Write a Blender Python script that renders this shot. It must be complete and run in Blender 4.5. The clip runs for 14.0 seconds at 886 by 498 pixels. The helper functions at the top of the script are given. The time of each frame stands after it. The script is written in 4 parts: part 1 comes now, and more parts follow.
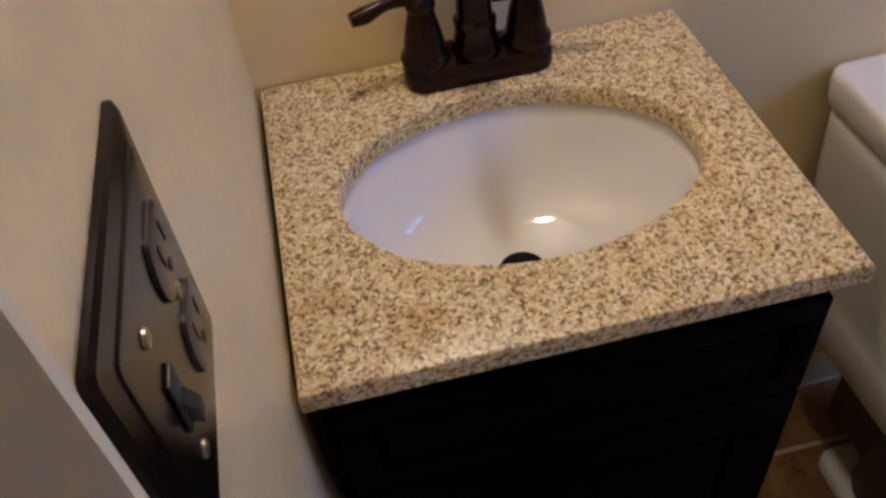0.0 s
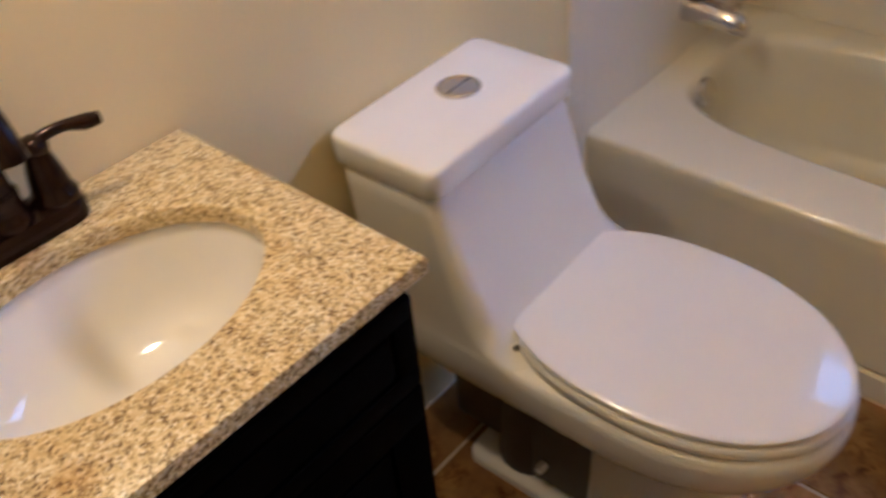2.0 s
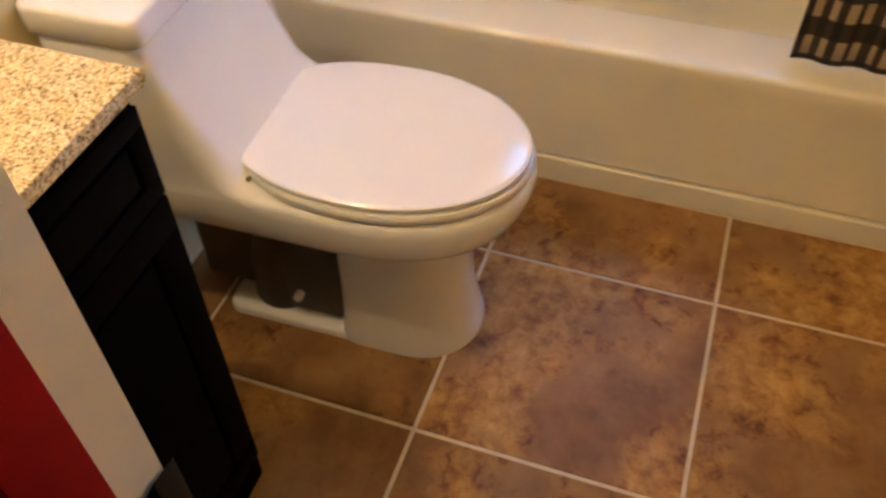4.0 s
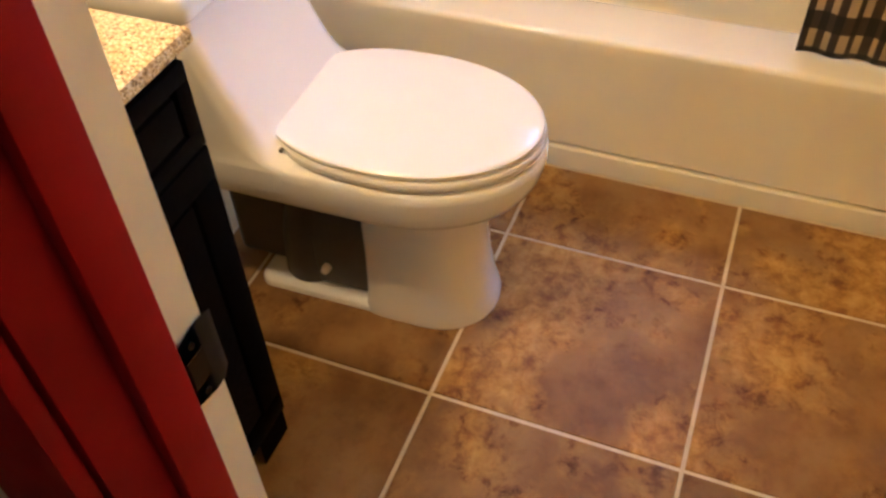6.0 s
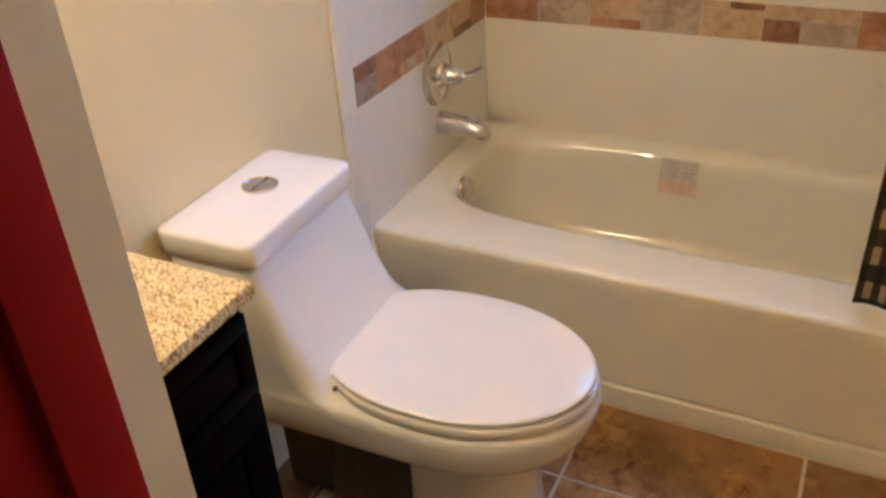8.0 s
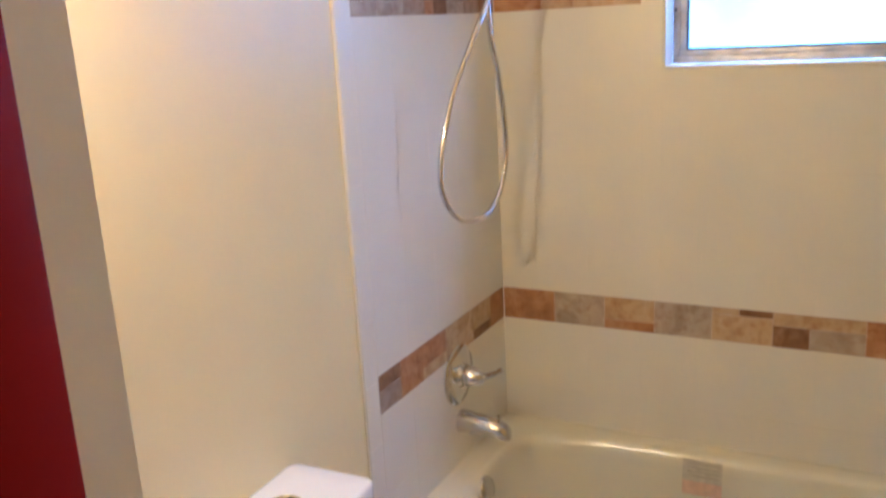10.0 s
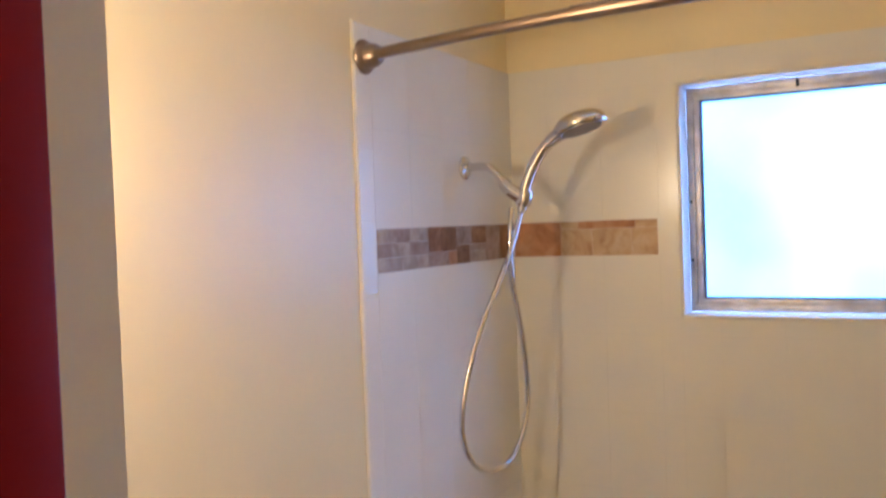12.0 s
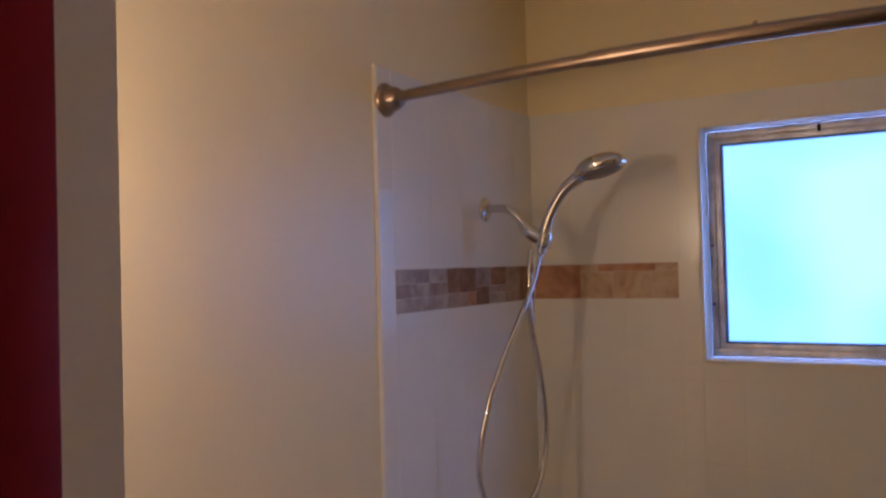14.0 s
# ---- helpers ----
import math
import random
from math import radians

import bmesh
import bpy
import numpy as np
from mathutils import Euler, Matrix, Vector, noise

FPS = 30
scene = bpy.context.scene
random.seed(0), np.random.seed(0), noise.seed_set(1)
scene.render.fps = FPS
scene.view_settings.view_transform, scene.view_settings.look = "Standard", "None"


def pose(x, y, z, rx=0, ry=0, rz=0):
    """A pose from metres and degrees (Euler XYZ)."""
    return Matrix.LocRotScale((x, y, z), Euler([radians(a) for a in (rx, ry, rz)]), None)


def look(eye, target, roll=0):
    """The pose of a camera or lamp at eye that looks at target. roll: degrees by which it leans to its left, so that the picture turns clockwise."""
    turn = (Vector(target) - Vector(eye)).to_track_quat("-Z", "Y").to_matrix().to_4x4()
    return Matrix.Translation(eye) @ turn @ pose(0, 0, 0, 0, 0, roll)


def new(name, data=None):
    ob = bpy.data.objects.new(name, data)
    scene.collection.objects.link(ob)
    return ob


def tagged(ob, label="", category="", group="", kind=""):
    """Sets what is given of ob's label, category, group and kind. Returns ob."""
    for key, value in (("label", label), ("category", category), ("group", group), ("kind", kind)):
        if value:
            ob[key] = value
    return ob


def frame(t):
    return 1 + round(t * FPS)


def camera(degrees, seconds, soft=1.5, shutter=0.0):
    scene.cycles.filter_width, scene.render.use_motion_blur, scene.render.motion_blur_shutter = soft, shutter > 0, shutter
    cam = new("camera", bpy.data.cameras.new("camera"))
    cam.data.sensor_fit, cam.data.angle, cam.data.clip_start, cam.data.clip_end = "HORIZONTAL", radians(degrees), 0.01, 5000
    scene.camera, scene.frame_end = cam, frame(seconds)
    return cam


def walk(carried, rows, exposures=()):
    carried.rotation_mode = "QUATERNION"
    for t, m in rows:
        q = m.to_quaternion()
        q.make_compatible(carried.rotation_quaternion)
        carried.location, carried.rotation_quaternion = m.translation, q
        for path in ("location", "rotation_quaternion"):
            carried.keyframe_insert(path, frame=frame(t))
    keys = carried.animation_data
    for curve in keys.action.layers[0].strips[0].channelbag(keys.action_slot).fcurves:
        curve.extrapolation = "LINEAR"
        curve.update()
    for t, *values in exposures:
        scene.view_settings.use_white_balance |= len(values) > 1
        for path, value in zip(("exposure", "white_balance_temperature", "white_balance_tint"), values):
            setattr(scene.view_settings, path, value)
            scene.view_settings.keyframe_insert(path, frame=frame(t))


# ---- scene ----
cam = camera(54.5, 14.0, soft=2.5, shutter=0.5)
PATH = [
    (0, (0.072, -0.752, 1.339), (0.255, 0.617, -0.108), -6.8),
    (0.5, (0.068, -0.754, 1.333), (0.248, 0.569, -0.156), -6.8),
    (1, (0.064, -0.756, 1.335), (0.362, 0.585, -0.118), -5.1),
    (1.5, (0.067, -0.782, 1.343), (0.742, 0.514, -0.023), -3.3),
    (2, (0.028, -0.816, 1.355), (1.118, 0.243, 0.054), -5.4),
    (2.5, (-0.005, -0.847, 1.359), (1.212, 0.106, 0.089), -6.5),
    (3, (-0.020, -0.895, 1.339), (1.149, -0.003, -0.014), -6.4),
    (3.5, (-0.084, -0.930, 1.352), (1.128, -0.271, -0.095), -3.6),
    (4, (-0.141, -0.927, 1.352), (1.128, -0.458, -0.12), -1.6),
    (4.2, (-0.157, -0.94, 1.353), (1.144, -0.509, -0.104), -1.2),
    (6.3, (-0.272, -1.009, 1.361), (1.018, -0.405, -0.043), -3.6),
    (6.5, (-0.277, -1.015, 1.37), (1.025, -0.363, -0.001), -4.4),
    (7, (-0.271, -1.015, 1.375), (1.066, -0.236, 0.109), -6.0),
    (7.5, (-0.252, -1.016, 1.393), (1.208, -0.263, 0.252), -4.3),
    (8, (-0.231, -1.009, 1.411), (1.28, -0.217, 0.366), -3.5),
    (8.5, (-0.222, -1.0, 1.429), (1.331, -0.146, 0.501), -3.4),
    (9, (-0.219, -0.997, 1.459), (1.397, -0.128, 0.662), -2.6),
    (9.2, (-0.224, -1.003, 1.474), (1.414, -0.122, 0.738), -2.7),
    (11.3, (-0.236, -0.994, 1.631), (1.514, -0.053, 1.4), -2.8),
    (11.5, (-0.234, -0.996, 1.641), (1.509, -0.037, 1.441), -2.6),
    (12, (-0.229, -0.987, 1.662), (1.534, -0.043, 1.607), -2.1),
    (12.5, (-0.223, -0.985, 1.681), (1.537, -0.038, 1.741), -1.9),
    (13, (-0.225, -0.99, 1.685), (1.523, -0.026, 1.801), -1.7),
    (13.5, (-0.231, -0.998, 1.691), (1.525, -0.046, 1.79), -1.3),
    (14, (-0.23, -1.003, 1.664), (1.506, -0.011, 1.704), -1.5),
]
walk(cam, [(t, look(e, g, r)) for t, e, g, r in PATH],
     exposures=[(0, -1.14, 4250, 17), (1.0, -0.68, 4100, 14), (2.0, -0.62, 4650, 13), (2.5, -0.60, 4650, 13), (3.5, -0.36, 4950, 13), (4, 0.0, 5200, 12), (6.5, 0.46, 5300, 13),
                (7.5, 0.08, 4850, 11), (9, -0.10, 4720, 9), (11.4, -0.19, 4480, 11), (12.5, -0.77, 4740, 15), (13.2, -1.20, 4790, 17), (14, -1.64, 4750, 25)])










# ---- light ----
world = bpy.data.worlds.new("sky")
scene.world = world
world.use_nodes = True
wn, wl = world.node_tree.nodes, world.node_tree.links
sky = wn.new("ShaderNodeTexSky")
sky.sky_type = "NISHITA"
sky.sun_disc = False
sky.sun_elevation, sky.sun_rotation = radians(40), radians(200)
wl.new(sky.outputs[0], wn["Background"].inputs[0])
wn["Background"].inputs[1].default_value = 0.06


def lamp(name, kind, m, energy, color, size=0.1, size_y=None):
    d = bpy.data.lights.new(name, kind)
    d.energy, d.color = energy, color
    if kind == "AREA":
        d.shape, d.size, d.size_y = "RECTANGLE", size, size_y or size
    else:
        d.shadow_soft_size = size
    ob = new(name, d)
    ob.matrix_world = m
    return ob


WARM = (1.0, 0.665, 0.31)
# the warm bulb over the sink
lamp("vanity_bulb", "POINT", pose(0.240, -0.135, 1.79), 26.0, WARM, 0.035)
# unseen fill added in the hall behind the door, brightens the door trim
lamp("hall_fill", "POINT", pose(-0.60, -1.36, 2.25), 0.32, WARM, 0.08)


# ---- materials ----
def mat(name, color, rough=0.5, metal=0.0, vary=0.08, scale=6.0, bump=0.0, bump_scale=60.0, coat=0.0, spec=0.5, tint=None, detail=6.0):
    """A surface with two scales of colour change, uneven gloss and fine relief."""
    m = bpy.data.materials.new(name)
    m.use_nodes = True
    n, l = m.node_tree.nodes, m.node_tree.links
    b = n["Principled BSDF"]
    b.inputs["Metallic"].default_value = metal
    b.inputs["Specular IOR Level"].default_value = spec
    b.inputs["Coat Weight"].default_value = coat
    b.inputs["Coat Roughness"].default_value = 0.08
    tc = n.new("ShaderNodeTexCoord")
    geo = n.new("ShaderNodeNewGeometry")
    big = n.new("ShaderNodeTexNoise")
    big.inputs["Scale"].default_value, big.inputs["Detail"].default_value = scale, detail
    l.new(geo.outputs["Position"], big.inputs["Vector"])
    ramp = n.new("ShaderNodeValToRGB")
    lo = [c * (1 - vary) for c in color]
    hi = [min(1, c * (1 + vary)) for c in color]
    if tint:
        lo = list(tint)
    ramp.color_ramp.elements[0].position, ramp.color_ramp.elements[1].position = 0.32, 0.68
    ramp.color_ramp.elements[0].color, ramp.color_ramp.elements[1].color = (*lo, 1), (*hi, 1)
    l.new(big.outputs["Fac"], ramp.inputs["Fac"])
    l.new(ramp.outputs["Color"], b.inputs["Base Color"])
    mr = n.new("ShaderNodeMapRange")
    mr.inputs["To Min"].default_value, mr.inputs["To Max"].default_value = max(0.02, rough * 0.85), min(1, rough * 1.18)
    fine = n.new("ShaderNodeTexNoise")
    fine.inputs["Scale"].default_value, fine.inputs["Detail"].default_value = bump_scale, 4
    l.new(geo.outputs["Position"], fine.inputs["Vector"])
    l.new(fine.outputs["Fac"], mr.inputs["Value"])
    l.new(mr.outputs["Result"], b.inputs["Roughness"])
    if bump:
        bp = n.new("ShaderNodeBump")
        bp.inputs["Strength"].default_value, bp.inputs["Distance"].default_value = bump, 0.002
        l.new(fine.outputs["Fac"], bp.inputs["Height"])
        l.new(bp.outputs["Normal"], b.inputs["Normal"])
    return m


PAINT = mat("cream_paint", (0.83, 0.69, 0.365), 0.38, spec=0.65, vary=0.03, scale=3, bump=0.45, bump_scale=24)
PLASTER = mat("textured_cream_paint", (0.82, 0.68, 0.36), 0.33, vary=0.03, scale=5, bump=1.0, bump_scale=17)
PLASTER.node_tree.nodes["Bump"].inputs["Distance"].default_value = 0.007
CEIL = mat("ceiling_paint", (0.82, 0.74, 0.54), 0.7, vary=0.03, scale=3, bump=0.2, bump_scale=80)
TRIM = mat("white_trim_paint", (0.80, 0.745, 0.52), 0.4, vary=0.05, scale=14, bump=0.3, bump_scale=35)
RED = mat("red_paint", (0.25, 0.004, 0.003), 0.5, spec=0.1, vary=0.12, scale=9, bump=0.2, bump_scale=40)
HALL = mat("hall_paint", (0.62, 0.55, 0.38), 0.6, vary=0.04, scale=3, bump=0.2, bump_scale=60)
PORC = mat("white_porcelain", (0.87, 0.85, 0.82), 0.06, vary=0.012, scale=4, coat=1.0)
TRAP = mat("dark_grey_trapway", (0.066, 0.057, 0.050), 0.45, vary=0.25, scale=7)
SEAT = mat("seat_plastic", (0.84, 0.81, 0.77), 0.12, vary=0.012, scale=5, coat=0.8)
TUBM = mat("tub_enamel", (0.80, 0.75, 0.60), 0.09, vary=0.02, scale=3, coat=0.3)
WTILE = mat("wall_tile_glaze", (0.81, 0.76, 0.645), 0.2, vary=0.02, scale=5)
GROUT_W = mat("white_grout", (0.81, 0.76, 0.645), 0.6, vary=0.04, scale=30)
CAULK = mat("beige_caulk", (0.84, 0.75, 0.54), 0.5, vary=0.06, scale=20)
ESPRESSO = mat("espresso_wood", (0.0011, 0.0008, 0.0009), 0.55, spec=0.025, vary=0.35, scale=8, bump=0.15, bump_scale=90)
BRONZE = mat("oil_rubbed_bronze", (0.020, 0.009, 0.007), 0.16, metal=0.7, vary=0.3, scale=30)
PLATE = mat("bronze_plate", (0.011, 0.0065, 0.005), 0.24, metal=0.55, spec=0.3, vary=0.15, scale=30)
SOCK = mat("brown_socket_plastic", (0.028, 0.018, 0.014), 0.3, vary=0.1, scale=40)
BLACK = mat("black_plastic", (0.008, 0.008, 0.008), 0.45, vary=0.2, scale=40)
CHROME = mat("chrome", (0.66, 0.64, 0.64), 0.06, metal=1.0, vary=0.04, scale=12)
NICKEL = mat("brushed_nickel", (0.31, 0.235, 0.18), 0.3, metal=1.0, vary=0.08, scale=25)
ALU = mat("aluminium_frame", (0.62, 0.60, 0.60), 0.42, metal=0.55, vary=0.25, scale=18, bump=0.3, bump_scale=60)
RUBBER = mat("grey_gasket", (0.10, 0.11, 0.12), 0.7, vary=0.3, scale=60)
DARK = mat("dark_drain", (0.01, 0.008, 0.007), 0.3, metal=0.6, vary=0.2, scale=40)
GROUT_F = mat("floor_grout", (0.62, 0.52, 0.36), 0.85, vary=0.12, scale=25, bump=0.4, bump_scale=200)
SCREW = mat("steel_screw", (0.25, 0.23, 0.2), 0.3, metal=1.0, vary=0.1, scale=50)


# ---- mesh helpers ----
def link(name, bm, material, parent=None, label="", smooth=True, angle=40):
    me = bpy.data.meshes.new(name)
    bmesh.ops.recalc_face_normals(bm, faces=bm.faces)
    bm.to_mesh(me)
    bm.free()
    me.materials.append(material)
    if smooth:
        me.polygons.foreach_set("use_smooth", [True] * len(me.polygons))
        me.set_sharp_from_angle(angle=radians(angle))
    ob = new(name, me)
    if parent:
        ob.parent = parent
    if label:
        ob["label"] = label
    return ob


def part(name, bm, material, parent, label="", smooth=True, angle=40):
    return link(name, bm, material, parent, label, smooth, angle)


def empty(name, x=0, y=0, z=0, rz=0):
    ob = new(name)
    ob.matrix_world = pose(x, y, z, 0, 0, rz)
    return ob


def add_box(bm, x0, x1, y0, y1, z0, z1, bevel=0.0, seg=2):
    t = bmesh.new()
    bmesh.ops.create_cube(t, size=1)
    bmesh.ops.scale(t, vec=(x1 - x0, y1 - y0, z1 - z0), verts=t.verts)
    bmesh.ops.translate(t, vec=((x0 + x1) / 2, (y0 + y1) / 2, (z0 + z1) / 2), verts=t.verts)
    if bevel:
        bmesh.ops.bevel(t, geom=t.edges, offset=bevel, segments=seg, affect="EDGES", profile=0.5)
    join(bm, t)
    return bm


def join(bm, t):
    vs = [bm.verts.new(v.co) for v in t.verts]
    t.verts.index_update()
    for f in t.faces:
        try:
            bm.faces.new([vs[v.index] for v in f.verts])
        except ValueError:
            pass
    t.free()


def box(x0, x1, y0, y1, z0, z1, bevel=0.0, seg=2):
    return add_box(bmesh.new(), x0, x1, y0, y1, z0, z1, bevel, seg)


def loft(rings, cap0=True, cap1=True):
    """Skin a list of rings, each a list of points of equal count."""
    bm = bmesh.new()
    rows = [[bm.verts.new(p) for p in r] for r in rings]
    n = len(rows[0])
    for a, b in zip(rows, rows[1:]):
        for i in range(n):
            bm.faces.new((a[i], a[(i + 1) % n], b[(i + 1) % n], b[i]))
    if cap0:
        bm.faces.new(rows[0][::-1])
    if cap1:
        bm.faces.new(rows[-1])
    return bm


def prism(outline, z0, z1):
    return loft([[(x, y, z0) for x, y in outline], [(x, y, z1) for x, y in outline]])


def turn(profile, m=Matrix(), n=32, cap=True):
    """A turned body from (radius, height) pairs round z, moved by m."""
    rings = [[m @ Vector((r * math.cos(2 * math.pi * i / n), r * math.sin(2 * math.pi * i / n), z)) for i in range(n)] for r, z in profile]
    return loft(rings, cap, cap)


def tube(points, radii, n=14, steps=8):
    """A round bar along a smooth line through the points."""
    pts = [Vector(p) for p in points]
    if not isinstance(radii, (list, tuple)):
        radii = [radii] * len(pts)
    line, rr = [], []
    for i in range(len(pts) - 1):
        p0, p1, p2, p3 = pts[max(i - 1, 0)], pts[i], pts[i + 1], pts[min(i + 2, len(pts) - 1)]
        for k in range(steps):
            t = k / steps
            line.append(0.5 * ((2 * p1) + (p2 - p0) * t + (2 * p0 - 5 * p1 + 4 * p2 - p3) * t * t + (3 * p1 - p0 - 3 * p2 + p3) * t ** 3))
            rr.append(radii[i] * (1 - t) + radii[i + 1] * t)
    line.append(pts[-1])
    rr.append(radii[-1])
    rings, side = [], None
    for i, p in enumerate(line):
        d = (line[min(i + 1, len(line) - 1)] - line[max(i - 1, 0)]).normalized()
        if side is None:
            side = d.orthogonal().normalized()
        side = (side - d * side.dot(d)).normalized()
        up = d.cross(side)
        rings.append([p + (side * math.cos(2 * math.pi * k / n) + up * math.sin(2 * math.pi * k / n)) * rr[i] for k in range(n)])
    return loft(rings)


def round_rect(x0, x1, y0, y1, z, r, n=6):
    pts = []
    for cx, cy, a0 in ((x1 - r, y1 - r, 0), (x0 + r, y1 - r, 90), (x0 + r, y0 + r, 180), (x1 - r, y0 + r, 270)):
        for k in range(n + 1):
            a = radians(a0 + 90 * k / n)
            pts.append((cx + r * math.cos(a), cy + r * math.sin(a), z))
    return pts


# ---- structure ----
XF, YE, ZC = 2.04, -1.56, 2.44          # far wall, end wall, ceiling
YJ, YK = -0.685, -1.43                  # the two jambs of the doorway
WT = 0.087                              # thickness of the door wall


def structure(name, bm, material, label, category, smooth=False):
    return tagged(link(name, bm, material, smooth=smooth), label, category, kind="structure")


HX0 = -1.25                             # the hall's other wall
floor_ = structure("floor", box(HX0, XF, YE, 0.0, -0.06, -0.0025), GROUT_F, "beige grout bed under brown stone-look floor tiles", "floor")
structure("ceiling", box(HX0, XF + 0.1, YE - 0.1, 0.1, ZC, ZC + 0.08), CEIL, "cream painted flat ceiling", "ceiling")
wall_plumb = structure("wall_plumbing", box(0, XF + 0.1, 0.0, 0.1, -0.06, ZC), PAINT, "cream semigloss painted wall behind vanity and toilet", "wall")
wall_end = structure("wall_end", box(0, XF + 0.1, YE - 0.1, YE, -0.06, ZC), PAINT, "cream painted wall at the foot of the tub", "wall")
WY0, WY1, WZ0, WZ1 = -1.375, -0.475, 1.397, 2.010    # window opening
bm = bmesh.new()
add_box(bm, XF, XF + 0.12, YE, WY0, -0.06, ZC)
add_box(bm, XF, XF + 0.12, WY1, 0.0, -0.06, ZC)
add_box(bm, XF, XF + 0.12, WY0, WY1, -0.06, WZ0)
add_box(bm, XF, XF + 0.12, WY0, WY1, WZ1, ZC)
wall_far = structure("wall_far", bm, PAINT, "cream painted wall over the white tub tiles", "wall")
bm = bmesh.new()
add_box(bm, -WT + 0.004, 0, YJ + 0.018, 0.0, -0.06, ZC)
add_box(bm, -WT + 0.004, 0, YE, YK - 0.018, -0.06, ZC)
add_box(bm, -WT + 0.004, 0, YK - 0.018, YJ + 0.018, 2.05, ZC)
wall_door = structure("wall_door", bm, PLASTER, "cream textured wall with the outlet beside the doorway", "wall")
structure("wall_hall_side", box(HX0 - 0.1, HX0, YE - 0.1, 0.1, -0.06, ZC), HALL, "tan painted hall wall", "wall")
structure("wall_hall_north", box(HX0, -WT + 0.004, 0.0, 0.1, -0.06, ZC), HALL, "tan painted hall wall", "wall")
structure("wall_hall_south", box(HX0, 0, YE - 0.1, YE, -0.06, ZC), HALL, "tan painted hall wall", "wall")
bm = bmesh.new()
add_box(bm, -WT, -WT + 0.004, YJ + 0.018, 0.0, -0.006, ZC)
add_box(bm, -WT, -WT + 0.004, YE, YK - 0.018, -0.006, ZC)
add_box(bm, -WT, -WT + 0.004, YK - 0.018, YJ + 0.018, 2.05, ZC)
structure("wall_hall_door", bm, HALL, "tan painted hall side of the doorway wall", "wall")


def door_frame():
    root = tagged(empty("door_frame", 0, YJ, 0), "white door jamb with red stop and red hall casing", "door frame", kind="structure")
    P = root.matrix_world.inverted()

    def put(name, bm, material, label=""):
        bmesh.ops.transform(bm, matrix=P, verts=bm.verts)
        return part(name, bm, material, root, label)
    for y0, y1, s in ((YJ, YJ + 0.018, -1), (YK - 0.018, YK, 1)):
        ye, d = (y0, 1) if s < 0 else (y1, -1)
        put("jamb", prism([(-0.005, ye), (0.034, ye), (0.034, ye + d * 0.003), (0.0, ye + d * 0.0178), (-0.005, ye + d * 0.018)], -0.002, 2.05), TRIM, "white painted jamb, chipped at the edge")
        put("jamb_hall", box(-WT - 0.002, -0.0051, y0, y1, -0.006, 2.05, 0.0015), RED, "dark red painted jamb")
        ys = (y0 - 0.012, y0 - 0.0005) if s < 0 else (y1 + 0.0005, y1 + 0.012)
        put("door_stop", box(-0.046, -0.0055, *ys, -0.006, 2.04, 0.002), RED, "red painted door stop")
        yc = (y0 + 0.004, y0 + 0.085) if s < 0 else (y1 - 0.085, y1 - 0.004)
        put("casing_hall", box(-WT - 0.02, -WT - 0.003, *yc, -0.006, 2.11, 0.004), RED, "red painted casing")
        put("casing_room", prism([(0.0004, ye + d * 0.0185), (0.032, ye + d * 0.0042), (0.0015, ye + d * 0.045), (0.0004, ye + d * 0.045)], -0.002, 2.09), TRIM, "white painted tapered casing")
    put("head_jamb", box(-WT, 0.036, YK, YJ, 2.03, 2.05, 0.0015), TRIM)
    put("casing_hall", box(-WT - 0.02, -WT - 0.003, YK - 0.004, YJ + 0.004, 2.052, 2.11, 0.004), RED)
    put("casing_room", box(0.0004, 0.034, YK - 0.018, YJ + 0.018, 2.052, 2.09, 0.004), TRIM)
    # strike plate with a curled lip
    pts = [(-0.002, 0.0), (0.022, 0.0), (0.034, 0.0003), (0.043, 0.003), (0.048, 0.009)]
    bm = bmesh.new()
    rows = []
    for k, (x, d) in enumerate(pts):
        zz = ((0.836, 0.902), (0.829, 0.906), (0.829, 0.904), (0.833, 0.897), (0.840, 0.889))[k]
        rows.append([bm.verts.new((x, YJ - 0.003 + d, z)) for z in zz])
    for a, b in zip(rows, rows[1:]):
        bm.faces.new((a[0], b[0], b[1], a[1]))
    bmesh.ops.solidify(bm, geom=bm.faces[:], thickness=0.002)
    put("strike_plate", bm, BLACK, "dark bronze strike plate with a curled lip")
    put("latch_hole", box(0.003, 0.022, YJ - 0.0042, YJ - 0.0036, 0.852, 0.882), DARK)
    for z in (0.841, 0.8935):
        put("screw", turn([(0.0035, 0), (0.003, 0.001)], pose(0.012, YJ - 0.0042, z, 90), 12), PLATE)
    return root


door_frame()


# ---- tub ----
def superellipse(x0, x1, y0, y1, z, e=4.0, n=128):
    """A rounded rectangle; points of one index lie on one ray from the middle, so rings skin without twist."""
    cx, cy, a, b = (x0 + x1) / 2, (y0 + y1) / 2, (x1 - x0) / 2, (y1 - y0) / 2
    out = []
    for i in range(n):
        q = 8 * i / n                       # walks round a square, eight half sides
        k, f = int(q) % 8, q - int(q)
        c, s = ((1, f), (1 - f, 1), (-f, 1), (-1, 1 - f), (-1, -f), (f - 1, -1), (f, -1), (1, f - 1))[k]
        g = (abs(c) ** e + abs(s) ** e) ** (-1 / e)
        out.append((cx + a * c * g, cy + b * s * g, z))
    return out


def square_ring(x0, x1, y0, y1, z, n=128):
    return superellipse(x0, x1, y0, y1, z, 400.0, n)


TX0, TX1, TY0, TY1, TZ = 1.318, XF - 0.004, YE + 0.004, -0.003, 0.36


